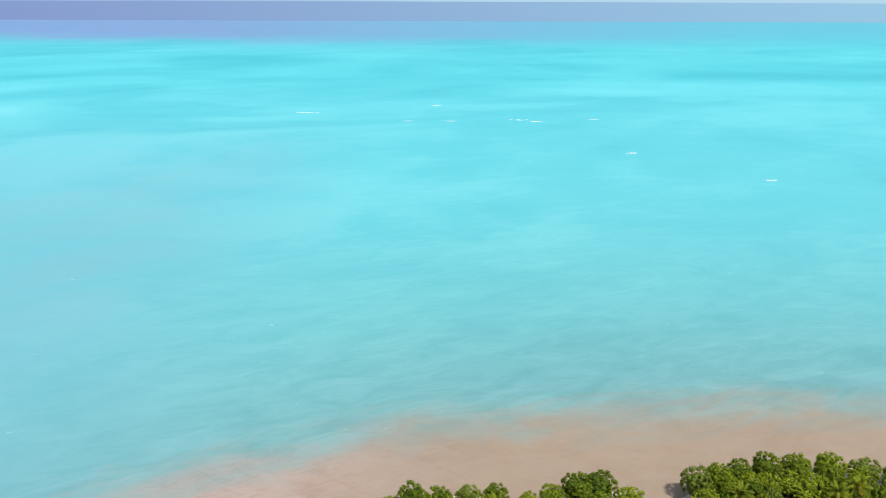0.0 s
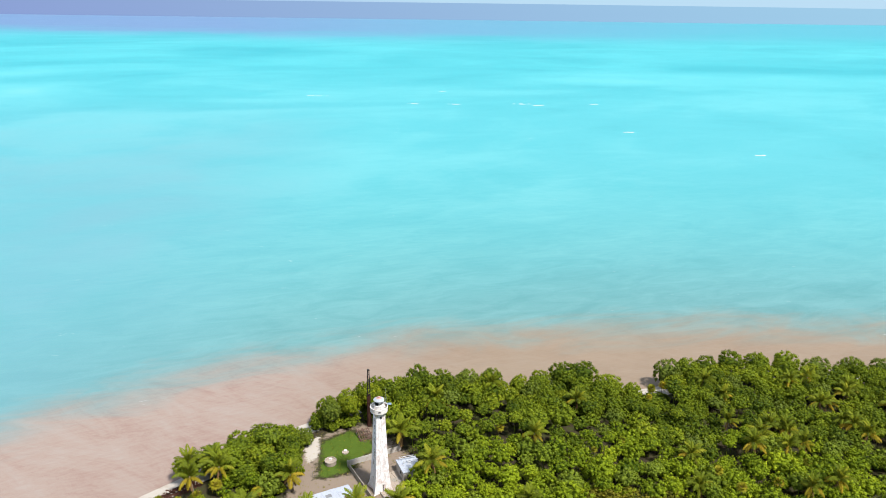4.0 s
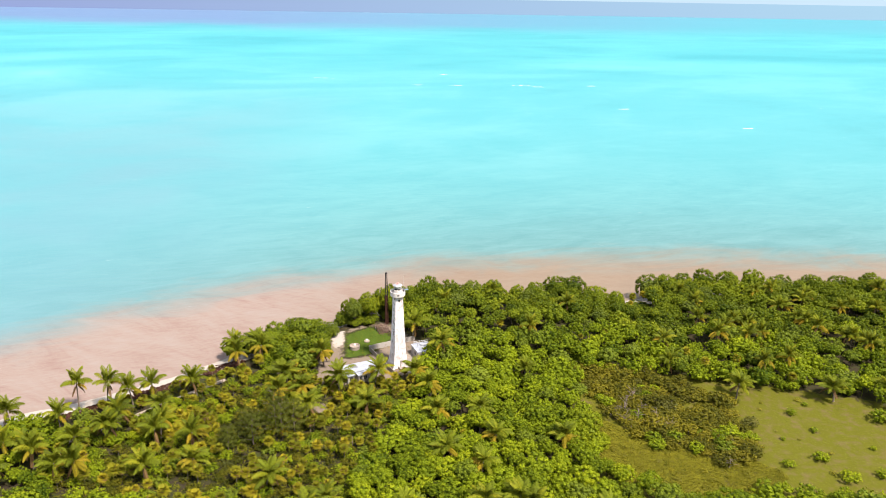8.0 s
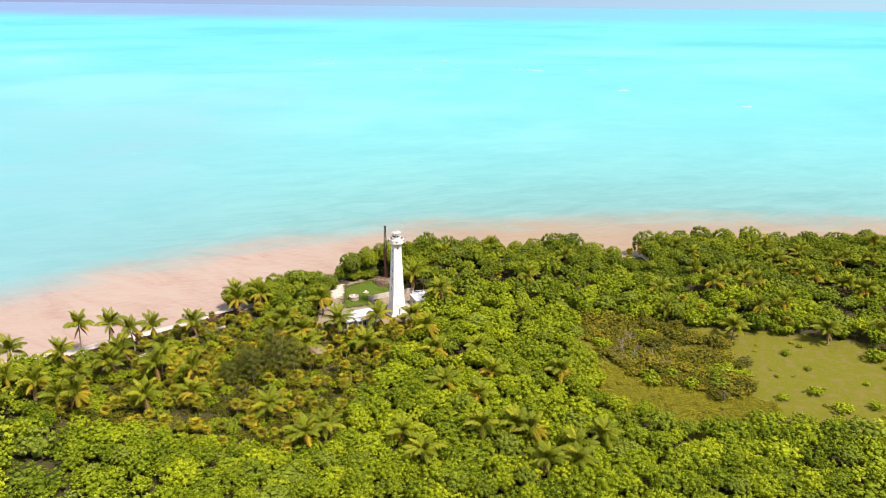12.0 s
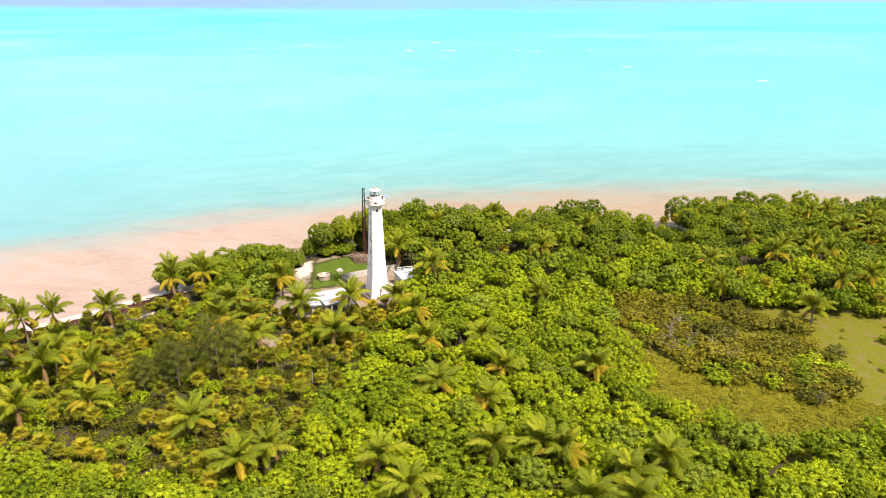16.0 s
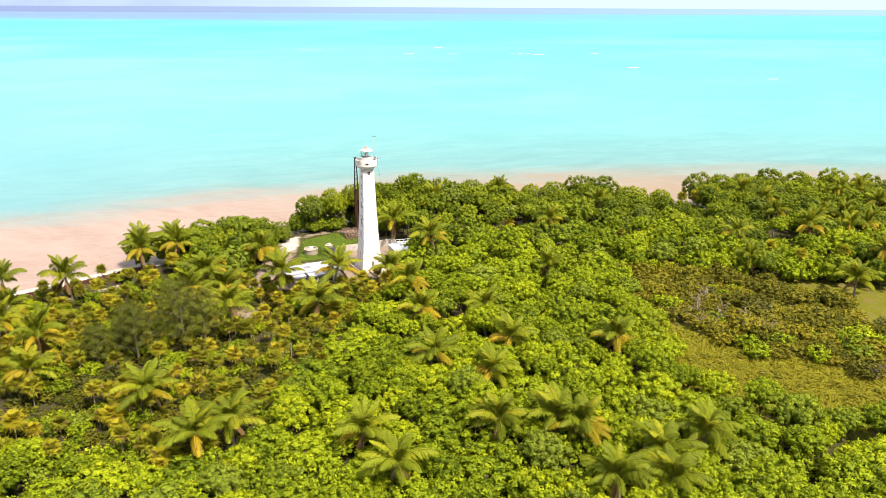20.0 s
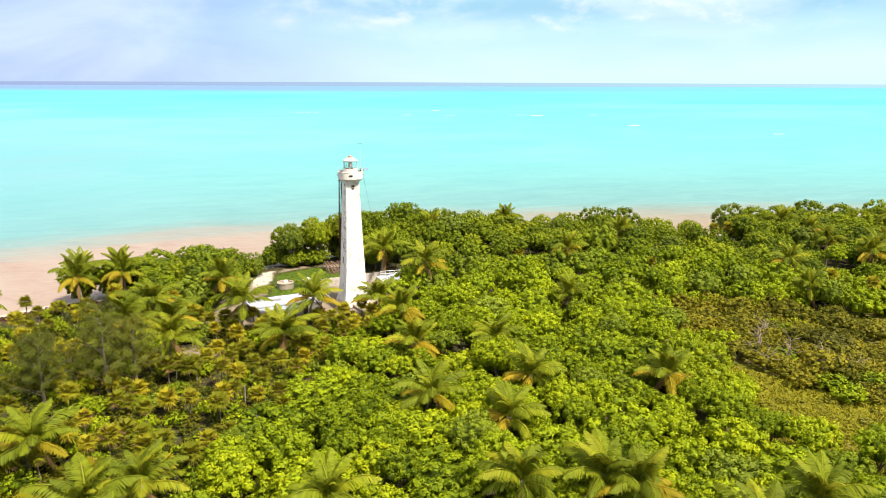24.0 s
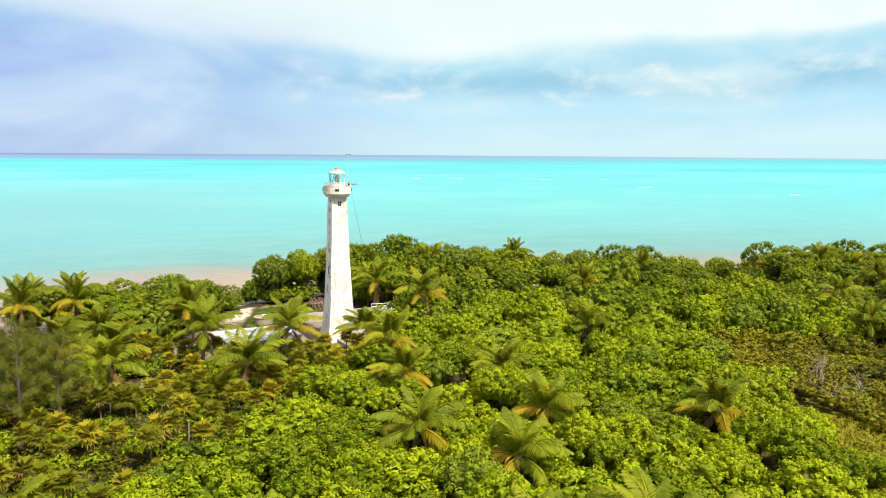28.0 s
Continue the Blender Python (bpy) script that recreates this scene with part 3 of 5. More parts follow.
    # the door's face
    for u0, u1, z0, z1 in ((-0.28, 0.28, 22.1, 22.85),):
        w = part("window", wall_box(0, u0, u1, z0, z1), M_DARK, t, "small dark window")
        part("window_bar", wall_box(0, -0.03, 0.03, z0, z1, 0.0, 0.05), M_WALL, w)
        part("window_bar", wall_box(0, u0, u1, (z0 + z1) / 2 - 0.03, (z0 + z1) / 2 + 0.03, 0.0, 0.048), M_WALL, w)
    door = part("door", wall_box(0, -0.1, 0.9, 0.25, 2.35, 0.2, 0.02), M_DOOR, t, "grey weathered door")
    part("door_jamb", wall_box(0, -0.26, -0.1, 0.2, 2.45, 0.2, 0.07), M_TRIM, t)
    part("door_jamb", wall_box(0, 0.9, 1.06, 0.2, 2.45, 0.2, 0.07), M_TRIM, t)
    part("door_lintel", wall_box(0, -0.26, 1.06, 2.45, 2.62, 0.2, 0.09), M_TRIM, t)
    # the stained face with its row of stair lights
    for z in (3.6, 8.6, 11.0, 15.2, 17.2, 19.2, 21.2):
        part("stair_light", wall_box(1, -0.16, 0.16, z, z + 0.75, 0.15, 0.015), M_DARK if z in (8.6, 11.0) else M_CONC, t, "narrow stair light")
    rng = random.Random(14)
    for k in range(26):
        z, u, wide, tall = rng.uniform(7.0, 23.0), rng.uniform(-0.2, 1.0), rng.uniform(0.12, 0.3), rng.uniform(0.15, 0.7)
        part("peeled_patch", wall_box(1, u - wide, min(u + wide, face_at(z + tall) - 0.05), z, min(z + tall, 23.3), 0.05, 0.012), M_CONC if k % 3 else M_TRIM, t, "bare grey patch where the limewash peeled off")
    part("doorstep", boxed(-0.5, 1.3, -3.3, -2.0, 0.0, 0.22, bevel=0.04), M_PAVE, t)
    return t


make_lighthouse()

# a stay wire sagging from the gallery to the yard
bm = bmesh.new()
a, b_ = Vector((2.3, -0.9, 25.2)), Vector((8.3, 2.2, 0.1))
tube(bm, [a.lerp(b_, k / 12) - Vector((0, 0, 3.0 * math.sin(math.pi * k / 12))) for k in range(13)], [0.012] * 13, 4)
tagged(part("stay_wire", bm, M_BLACKSTEEL), "thin slack cable hanging from the lighthouse gallery", "cable")


# ---- rusty mast ----
def make_mast():
    t = thing("mast", "tall rusted steel mast with a dark lattice top", "mast", pose(-5.9, 30.6, 0, 0, 0, 18) @ Matrix.Diagonal((1, 1, 0.955, 1)))
    rng = random.Random(3)
    for sx in (-0.5, 0.5):
        for sy in (-0.5, 0.5):
            part("mast_leg", tube(bmesh.new(), [(sx, sy, -0.1), (sx * 0.85, sy * 0.85, 11.5)], [0.11, 0.1], 5), M_RUST, t)
            part("mast_leg", tube(bmesh.new(), [(sx * 0.85, sy * 0.85, 11.5), (sx * 0.5, sy * 0.5, 20.4)], [0.08, 0.06], 5), M_BLACKSTEEL, t)
    for k in range(12):
        z, a = 0.9 * k + 0.2, 0.49
        side = k % 4
        u = boxed(-a, a, -0.03, 0.03, 0, 0.82)
        bmesh.ops.rotate(u, verts=u.verts, matrix=Matrix.Rotation(math.pi / 2 * side, 3, "Z"))
        bmesh.ops.translate(u, verts=u.verts, vec=(0, -a if side == 0 else a if side == 2 else 0, z) if side % 2 == 0 else (a if side == 1 else -a, 0, z))
        part("rust_plate", u, M_RUST, t)
    core = bmesh.new()
    tube(core, [(0, 0, 0), (0, 0, 11.6)], [0.42, 0.36], 6)
    part("mast_core", core, M_RUST, t, "rusted steel column")
    for k in range(9):
        z = 11.6 + k * 0.98
        a = 0.43 - k * 0.02
        bm = bmesh.new()
        s = 1 if k % 2 else -1
        for q in range(4):
            c0, c1 = Vector((-a, -a, z)), Vector((a, -a, z + 0.98))
            if s < 0:
                c0, c1 = Vector((a, -a, z)), Vector((-a, -a, z + 0.98))
            r = Matrix.Rotation(math.pi / 2 * q, 3, "Z")
            tube(bm, [r @ c0, r @ c1], [0.045, 0.045], 4)
            tube(bm, [r @ Vector((-a, -a, z)), r @ Vector((a, -a, z))], [0.045, 0.045], 4)
        part("lattice", bm, M_BLACKSTEEL, t)
    part("mast_cap", boxed(-0.36, 0.36, -0.36, 0.36, 20.3, 20.6), M_BLACKSTEEL, t)


make_mast()


def make_fallen_stair():
    t = thing("timber_stair", "collapsed dark timber stair beside the mast", "wooden stair", pose(-6.6, 24.6, 0, 0, 0, -62) @ Matrix.Diagonal((0.85, 0.8, 0.68, 1)))
    rng = random.Random(8)
    for k in range(6):
        y = -2.4 + k * 0.92
        b = boxed(-2.9 + rng.uniform(-0.4, 0.3), 2.3 + rng.uniform(-0.5, 0.5), y - 0.16, y + 0.16, -0.12, 0.12, bevel=0.03)
        part("beam", b, M_BEAM, t, "", pose(0, 0, 1.15, rng.uniform(-3, 3), 25 + rng.uniform(-4, 4), rng.uniform(-5, 5)))
    for x, z in ((-2.4, 2.1), (-0.4, 1.15), (1.5, 0.35)):
        part("bearer", boxed(x - 0.14, x + 0.14, -2.9, 2.9, z - 0.28, z - 0.02, bevel=0.02), M_BEAM, t)
        for y in (-2.6, 2.6):
            part("post", boxed(x - 0.1, x + 0.1, y - 0.1, y + 0.1, -0.1, z - 0.283), M_CONC, t)
    for k in range(5):
        part("fallen_plank", boxed(-1.4 + rng.uniform(-0.4, 0.2), 1.5, -0.11, 0.11, 0.0, 0.08), M_BEAM, t, "", pose(1.8 + rng.uniform(-0.5, 0.9), -2.0 + k * 0.9, 0.05, 0, 0, rng.uniform(-40, 40)))


make_fallen_stair()


# ---- walled yard ----
U, V = Vector((0.875, 0.485, 0)), Vector((0.485, -0.875, 0))
YARD_A = Vector((-10.1, 9.6, 0))


def yard_wall(name, start, along, length, high, thick, mat, label):
    t = thing(name, label, "wall", Matrix.Translation(start) @ Matrix.Rotation(math.atan2(along.y, along.x), 4, "Z"), "yard walls")
    rng = random.Random(int(length * 10))
    n = max(2, round(length / 2.6))
    for k in range(n):
        h = high + rng.uniform(-0.06, 0.05)
        part("wall_panel", boxed(k * length / n, (k + 1) * length / n - 0.02, -thick / 2, thick / 2, -0.2, h, bevel=0.02), mat, t)
        part("pillar", boxed(k * length / n - 0.14, k * length / n + 0.14, -thick / 2 - 0.05, thick / 2 + 0.05, -0.2, h + 0.12, bevel=0.02), mat, t)
    return t


yard_wall("yard_wall", YARD_A, U, 17.0, 1.75, 0.2, M_WALL, "stained white plastered yard wall behind the lighthouse")
yard_wall("yard_wall", YARD_A + V * 0.3, V, 21.5, 1.5, 0.2, M_CONC, "weathered grey yard wall running past the lighthouse")
yard_wall("retaining_wall", YARD_A + V * 22.0 + U * 0.3, U, 6.0, 1.1, 0.3, M_CONC, "low grey retaining wall in front of the lighthouse")
yard_wall("garden_kerb", YARD_A + V * 8.5 + U * 3.2, V, 12.5, 0.55, 0.3, M_CONC, "low broken concrete kerb beside the lighthouse")

rng = random.Random(21)
terrace = thing("terrace", "cracked tan paving slabs round the lighthouse foot", "paving", Matrix.Translation(YARD_A) @ Matrix.Rotation(math.atan2(U.y, U.x), 4, "Z"), "", "structure")
for i in range(8):
    for j in range(9):
        x0, y0 = 3.4 + i * 1.25, -21.8 + j * 1.5
        if i > 3 and j < 2 or (i < 1 and j > 5):
            continue
        part("slab", boxed(x0 + 0.02, x0 + 1.22, y0 + 0.02, y0 + 1.47, -0.05, 0.10 + rng.uniform(-0.02, 0.03)), M_PAVE if rng.random() < 0.7 else M_CONC, terrace)


def make_roofed_store():
    t = thing("store_building", "small white flat-roofed store with railings on its roof", "building", pose(3.9, 8.2, 0, 0, 0, 22))
    w, d, h = 5.4, 6.2, 3.0
    part("wall", boxed(0, w, -0.2, 0, 0, h), M_WALL, t)
    part("wall", boxed(0, w, -d, -d + 0.2, 0, h), M_WALL, t)
    part("wall", boxed(0, 0.2, -d + 0.203, -0.203, 0, h), M_WALL, t)
    part("wall", boxed(w - 0.2, w, -d + 0.203, -0.203, 0, h), M_WALL, t)
    part("roof", boxed(-0.2, w + 0.2, -d - 0.2, 0.2, h + 0.003, h + 0.22, bevel=0.03), M_ROOF, t, "white cracked roof slab")
    for z in (0.55, 1.05):
        part("rail", tube(bmesh.new(), [(0.6, -0.5, h + 0.2 + z), (w, -0.9, h + 0.2 + z)], [0.07, 0.07], 5), M_WHITEMETAL, t)
        part("rail", tube(bmesh.new(), [(1.2, -2.6, h + 0.2 + z), (w, -2.9, h + 0.2 + z)], [0.07, 0.07], 5), M_WHITEMETAL, t)
    for k in range(6):
        f = k / 5
        part("rail_post", tube(bmesh.new(), [(0.6 + (w - 0.6) * f, -0.5 - 0.4 * f, h + 0.2), (0.6 + (w - 0.6) * f, -0.5 - 0.4 * f, h + 1.3)], [0.06, 0.06], 5), M_WHITEMETAL, t)
    for k in range(4):
        f = k / 3
        part("rail_post", tube(bmesh.new(), [(1.2 + (w - 1.2) * f, -2.6 - 0.3 * f, h + 0.2), (1.2 + (w - 1.2) * f, -2.6 - 0.3 * f, h + 1.3)], [0.06, 0.06], 5), M_WHITEMETAL, t)
    part("roof_block", boxed(2.4, 3.6, -2.2, -1.3, h + 0.22, h + 0.75, bevel=0.03), M_ROOF, t)
    part("door", boxed(1.1, 2.0, -d - 0.03, -d - 0.003, 0.1, 2.1), M_DARK, t, "dark doorway")
    part("window", boxed(-0.03, -0.003, -4.2, -3.1, 1.1, 2.1), M_DARK, t, "dark window opening")


make_roofed_store()


def make_house():
    t = thing("house", "low white bungalow with a patched white flat roof", "house", pose(-18.5, -8.3, 0, 0, 0, 29))
    w, d, h = 11.6, 5.0, 2.75
    part("wall", boxed(0.3, w - 0.3, -0.4, -0.2, 0, h), M_WALL, t)
    part("wall", boxed(0.3, w - 0.3, -d + 0.2, -d + 0.4, 0, h), M_WALL, t)
    part("wall", boxed(0.3, 0.5, -d + 0.403, -0.403, 0, h), M_WALL, t)
    part("wall", boxed(w - 0.5, w - 0.3, -d + 0.403, -0.403, 0, h), M_WALL, t)
    rng = random.Random(5)
    for k in range(6):
        x0 = k * w / 6
        part("roof_sheet", boxed(x0, x0 + w / 6 - 0.015, -d - 0.1 + rng.uniform(-0.15, 0.1), 0.1 + rng.uniform(-0.1, 0.15), h + 0.003, h + 0.25 + rng.uniform(-0.02, 0.03), bevel=0.02), M_ROOF, t)
    for k in range(3):
        part("roof_patch", boxed(1.2 + 3.2 * k, 2.7 + 3.3 * k, -3.6 + 0.7 * k, -2.2 + 0.6 * k, h + 0.28, h + 0.31), M_GREYBOARD if k == 1 else M_ROOF, t)
    # two small bays on the front, with dark windows between pale piers
    for x0, x1, out in ((1.2, 3.4, 1.2), (4.4, 7.4, 2.0)):
        bay = part("bay", boxed(x0, x1, -d - out, -d + 0.18, 0, h - 0.3), M_WALL, t, "projecting bay")
        part("bay_roof", boxed(x0 - 0.25, x1 + 0.25, -d - out - 0.3, -d + 0.15, h - 0.297, h - 0.08, bevel=0.02), M_ROOF, bay)
        part("fascia", boxed(x0 - 0.26, x1 + 0.26, -d - out - 0.34, -d - out - 0.3, h - 0.36, h - 0.06), M_GREYBOARD, bay)
        n = 2 if x1 - x0 > 2.5 else 1
        for k in range(n):
            c = x0 + (k + 0.5) * (x1 - x0) / n
            win = part("window", boxed(c - 0.48, c + 0.48, -d - out - 0.02, -d - out - 0.003, 0.9, 2.05), M_DARK, bay, "dark window opening")
            part("window_bar", boxed(c - 0.03, c + 0.03, -d - out - 0.05, -d - out - 0.022, 0.9, 2.05), M_WALL, win)
            part("sill", boxed(c - 0.56, c + 0.56, -d - out - 0.1, -d - out - 0.003, 0.8, 0.89), M_WALL, win)
    part("door", boxed(9.2, 10.1, -d + 0.17, -d + 0.197, 0.05, 2.05), M_DARK, t, "dark doorway")
    # a lean-to at the far end
    lean = part("lean_to", boxed(w - 0.297, w + 1.2, -d + 0.3, -1.6, 0, 2.1), M_WALL, t, "low lean-to")
    part("lean_to_roof", boxed(w - 0.1, w + 1.4, -d + 0.1, -1.4, 2.103, 2.22), M_GREYBOARD, lean)


make_house()


def make_cistern(x, y, r, h, label):
    t = thing("cistern", label, "water tank", pose(x, y, 0), "cisterns")
    part("tank_wall", lathe([(r, -0.1), (r, h * 0.9), (r * 1.05, h * 0.9), (r * 1.05, h), (r * 0.86, h), (r * 0.86, h * 0.8), (0.1, h * 0.82)], 28), M_PAVE, t, "stained round wall")
    part("hatch", boxed(-0.35, 0.35, 0.1, 0.8, h * 0.8, h + 0.28, bevel=0.04), M_TRIM, t)


make_cistern(-15.1, 10.7, 1.65, 1.25, "round tan concrete cistern on the lawn")
make_cistern(-11.6, 16.2, 0.95, 0.35, "small sunken concrete cistern in the lawn")

for x, y, h in ((-19.2, 4.3, 2.0), (-14.0, -39.8, 2.4), (-12.2, -40.5, 2.5), (-9.4, -44.9, 2.6), (-20.5, -38.6, 2.2)):
    post = thing("fence_post", "thin pale weathered post", "post", pose(x, y, 0, 2, 1, 30), "old fence posts")
    part("shaft", tube(bmesh.new(), [(0, 0, -0.1), (0.02, 0, h)], [0.09, 0.07], 6), M_DRYWOOD, post)
    part("cap", boxed(-0.09, 0.09, -0.09, 0.09, h, h + 0.05), M_CONC, post)

# ---- beach things ----
bm = bmesh.new()
rng = random.Random(11)
WRACK = [(-120, -54), (-103, -40), (-88, -31.5), (-80, -24.5), (-71.5, -18.3), (-63, -11.3), (-55.5, -3.3), (-50, 2)]
for (ax, ay), (bx, by) in zip(WRACK, WRACK[1:]):
    L = math.hypot(bx - ax, by - ay)
    for k in range(int(L * 30)):
        f, o = rng.random(), rng.uniform(-1.9, 1.9) + rng.gauss(0, 0.3)
        x, y = ax + (bx - ax) * f + o * (by - ay) / L, ay + (by - ay) * f - o * (bx - ax) / L
        z = float(land_height(np.array([x]), np.array([y]))[0])
        s = rng.uniform(0.2, 0.6)
        r = bmesh.ops.create_cone(bm, cap_ends=False, segments=5, radius1=s, radius2=s * 0.4, depth=0.22, matrix=pose(x, y, z + 0.08, rng.uniform(-15, 15), rng.uniform(-15, 15), rng.uniform(0, 90)))
tagged(part("seaweed_wrack", bm, M_WEED), "brown band of rotting seaweed along the beach", "seaweed", "", "stuff")

path = thing("old_path", "narrow broken concrete path behind the beach", "path", None, "", "structure")
WAY = [(-84, -46), (-75, -36.5), (-66, -26.5), (-60, -19.8), (-52, -11.4)]
for (ax, ay), (bx, by) in zip(WAY, WAY[1:]):
    L = math.hypot(bx - ax, by - ay)
    n = max(1, int(L / 2.4))
    for k in range(n):
        c = Vector((ax + (bx - ax) * (k + 0.5) / n, ay + (by - ay) * (k + 0.5) / n, 0))
        part("slab", boxed(-L / n / 2 + 0.03, L / n / 2 - 0.03, -0.75, 0.75, -0.12, 0.12), M_PAVE, path, "", Matrix.Translation(c) @ Matrix.Rotation(math.atan2(by - ay, bx - ax) + rng.uniform(-0.03, 0.03), 4, "Z"))

# surf on the outer bar
SURF = [(16, 930, 9, 3), (118, 800, 15, 4), (140, 788, 9, 3), (216, 806, 7, 3), (-148, 860, 14, 2), (-19, 790, 7, 2), (32, 790, 8, 2), (298, 475, 5, 1.5), (210, 590, 5, 1.5)]
for x, y, a, w in SURF:
    bm = bmesh.new()
    rng = random.Random(int(x))
    for k in range(12):
        px, py = x + rng.gauss(0, a * 0.45), y + rng.gauss(0, w * 0.5)
        s = rng.uniform(0.4, 0.08 * a + 0.8)
        r = bmesh.ops.create_icosphere(bm, subdivisions=1, radius=1, matrix=Matrix.Translation((px, py, -0.95)) @ Matrix.Diagonal((s * 1.6, s * 0.7, rng.uniform(0.25, 0.6), 1)))
    tagged(part("breaking_wave", bm, M_FOAM), "white foam of a wave breaking on the sandbar", "wave", "breaking waves", "stuff")


# ---- plants ----
def unit(v):
    return v / (np.linalg.norm(v, axis=-1, keepdims=True) + 1e-9)


def leaves(rng, centre, normal, length, width, count, spread=1.0, droop=0.0):
    """Diamond leaves radiating round points."""
    n = len(centre)
    c, nn = np.repeat(centre, count, 0), np.repeat(normal, count, 0)
    side = unit(np.cross(nn, unit(rng.normal(size=nn.shape))))
    d = unit(nn * rng.uniform(0.0, 0.75, (n * count, 1)) + side * spread)
    d[:, 2] -= droop
    d = unit(d)
    w = unit(np.cross(d, nn + rng.normal(size=nn.shape) * 0.35))
    L = length * rng.uniform(0.7, 1.25, (n * count, 1))
    W = width * rng.uniform(0.8, 1.2, (n * count, 1))
    bend = unit(np.cross(w, d)) * L * 0.12
    return np.stack([c, c + d * L * 0.55 + w * W + bend, c + d * L, c + d * L * 0.55 - w * W + bend], 1)


def puff_shape(cuts):
    """A small rounded clump as quads on a bulged cube, and the corner numbers that its faces share."""
    g = np.linspace(-1, 1, cuts + 1)
    spots, faces = {}, []

    def corner(p):
        return spots.setdefault(tuple(np.round(p, 4)), len(spots))

    for axis in range(3):
        for s in (-1, 1):
            for i in range(cuts):
                for j in range(cuts):
                    f = []
                    for u, v in ((i, j), (i + 1, j), (i + 1, j + 1), (i, j + 1)):
                        p = [0.0, 0.0, 0.0]
                        p[axis], p[(axis + 1) % 3], p[(axis + 2) % 3] = s, g[u], g[v]
                        f.append(corner(p))
                    faces.append(f)
    return unit(np.array(list(spots))), np.array(faces)


COARSE_PUFF = puff_shape(1)


def crown_quads(seed, R, H, puffs, per, leaf, puff=0.19, low=-0.15, petals=5, core=12, loose=0.14):
    """A domed crown: lobes of leaf rosettes over small hearts with shade painted into their tone, set on an uneven
    frame with gaps. Returns quads, tones and facings.
    """
    rng = np.random.default_rng(seed)
    ball, faces = COARSE_PUFF
    bumps = unit(rng.normal(size=(6, 3)) * [1, 1, 0.5] + [0, 0, 0.25])
    g = (np.arange(puffs) + 0.5) / puffs
    up = low + (1 - low) * g + rng.uniform(-0.05, 0.05, puffs)
    az = np.arange(puffs) * 2.39996 + rng.uniform(-0.35, 0.35, puffs)
    flat = np.sqrt(np.clip(1 - up**2, 0.02, 1))
    way = np.stack([np.cos(az) * flat, np.sin(az) * flat, up], 1)
    swell = 0.68 + 0.28 * np.clip((way @ bumps.T).max(1) - 0.5, 0, 1) / 0.5 + rng.uniform(-loose, loose * 0.75, puffs)
    mid = way * swell[:, None] * [R, R, H * 0.52] + [0, 0, H * 0.46]
    rad = R * puff * rng.uniform(0.7, 1.3, puffs)
    qs, ts, fs = [], [], []
    for k in range(puffs):
        spin = np.array(Euler(rng.uniform(0, 6.28, 3)).to_matrix())
        b = ball @ spin.T
        v = b * (rad[k] * 0.8 * rng.uniform(0.75, 1.15, (len(b), 1))) * [1, 1, 0.85] + mid[k]
        seen = faces[(b[faces].mean(1) @ unit(way[k] + [0, 0, 0.5])) > -0.35]
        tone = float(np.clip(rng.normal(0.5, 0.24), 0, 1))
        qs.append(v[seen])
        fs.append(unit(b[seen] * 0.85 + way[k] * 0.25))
        # lobe hearts toned down to paint the shade behind the leaves
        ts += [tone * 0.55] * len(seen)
        # rosettes stand evenly over the lobe's outer side
        j = (np.arange(per) + 0.5) / per
        q = np.arange(per) * 2.39996 + rng.uniform(0, 6.28)
        top = unit(way[k] * 0.8 + [0, 0, 0.6])
        side = unit(np.cross(top, [0.3, 0.9, 0.1]))
        other = np.cross(top, side)
        c = 1 - j * 1.05
        d = unit(top * c[:, None] + (side * np.cos(q)[:, None] + other * np.sin(q)[:, None]) * np.sqrt(np.clip(1 - c**2, 0, 1))[:, None] + rng.normal(size=(per, 3)) * 0.12)
        spots = mid[k] + d * rad[k] * rng.uniform(0.72, 0.95, (per, 1))
        qs.append(leaves(rng, spots, d, leaf, leaf * 0.32, petals, 0.75))
        fs.append(np.repeat(np.repeat(unit(d + way[k] * 0.1), petals, 0)[:, None], 4, 1))
        ts += np.clip(tone + np.repeat(rng.normal(0.05, 0.12, per), petals) + rng.normal(0, 0.1, per * petals), 0, 1).tolist()
    # near-black inner balls paint the deep shade inside the crown
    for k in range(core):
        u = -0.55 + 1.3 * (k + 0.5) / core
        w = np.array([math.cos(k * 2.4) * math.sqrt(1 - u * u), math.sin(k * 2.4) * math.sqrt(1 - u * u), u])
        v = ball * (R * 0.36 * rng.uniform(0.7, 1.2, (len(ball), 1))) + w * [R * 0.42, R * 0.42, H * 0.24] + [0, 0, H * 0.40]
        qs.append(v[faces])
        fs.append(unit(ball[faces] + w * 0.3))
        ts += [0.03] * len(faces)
    return np.concatenate(qs), np.stack([np.zeros(len(ts)), np.array(ts)], 1), np.concatenate(fs)


def stem_mesh(seed, high, spread, forks, r0):
    """A forked trunk."""
    rng = random.Random(seed)
    bm = bmesh.new()
    tube(bm, [(0, 0, -0.2), (rng.uniform(-0.1, 0.1), rng.uniform(-0.1, 0.1), high * 0.3)], [r0, r0 * 0.8], 6)
    for k in range(forks):
        a = math.tau * k / forks + rng.uniform(-0.4, 0.4)
        tip = (math.cos(a) * spread * rng.uniform(0.6, 1), math.sin(a) * spread * rng.uniform(0.6, 1), high * rng.uniform(0.75, 0.95))
        tube(bm, [(0, 0, high * 0.27), (tip[0] * 0.45, tip[1] * 0.45, high * 0.55), tip], [r0 * 0.7, r0 * 0.5, r0 * 0.15], 5)
    me = bpy.data.meshes.new("trunk")
    bm.to_mesh(me)
    bm.free()
    me.materials.append(M_BARK)
    return me


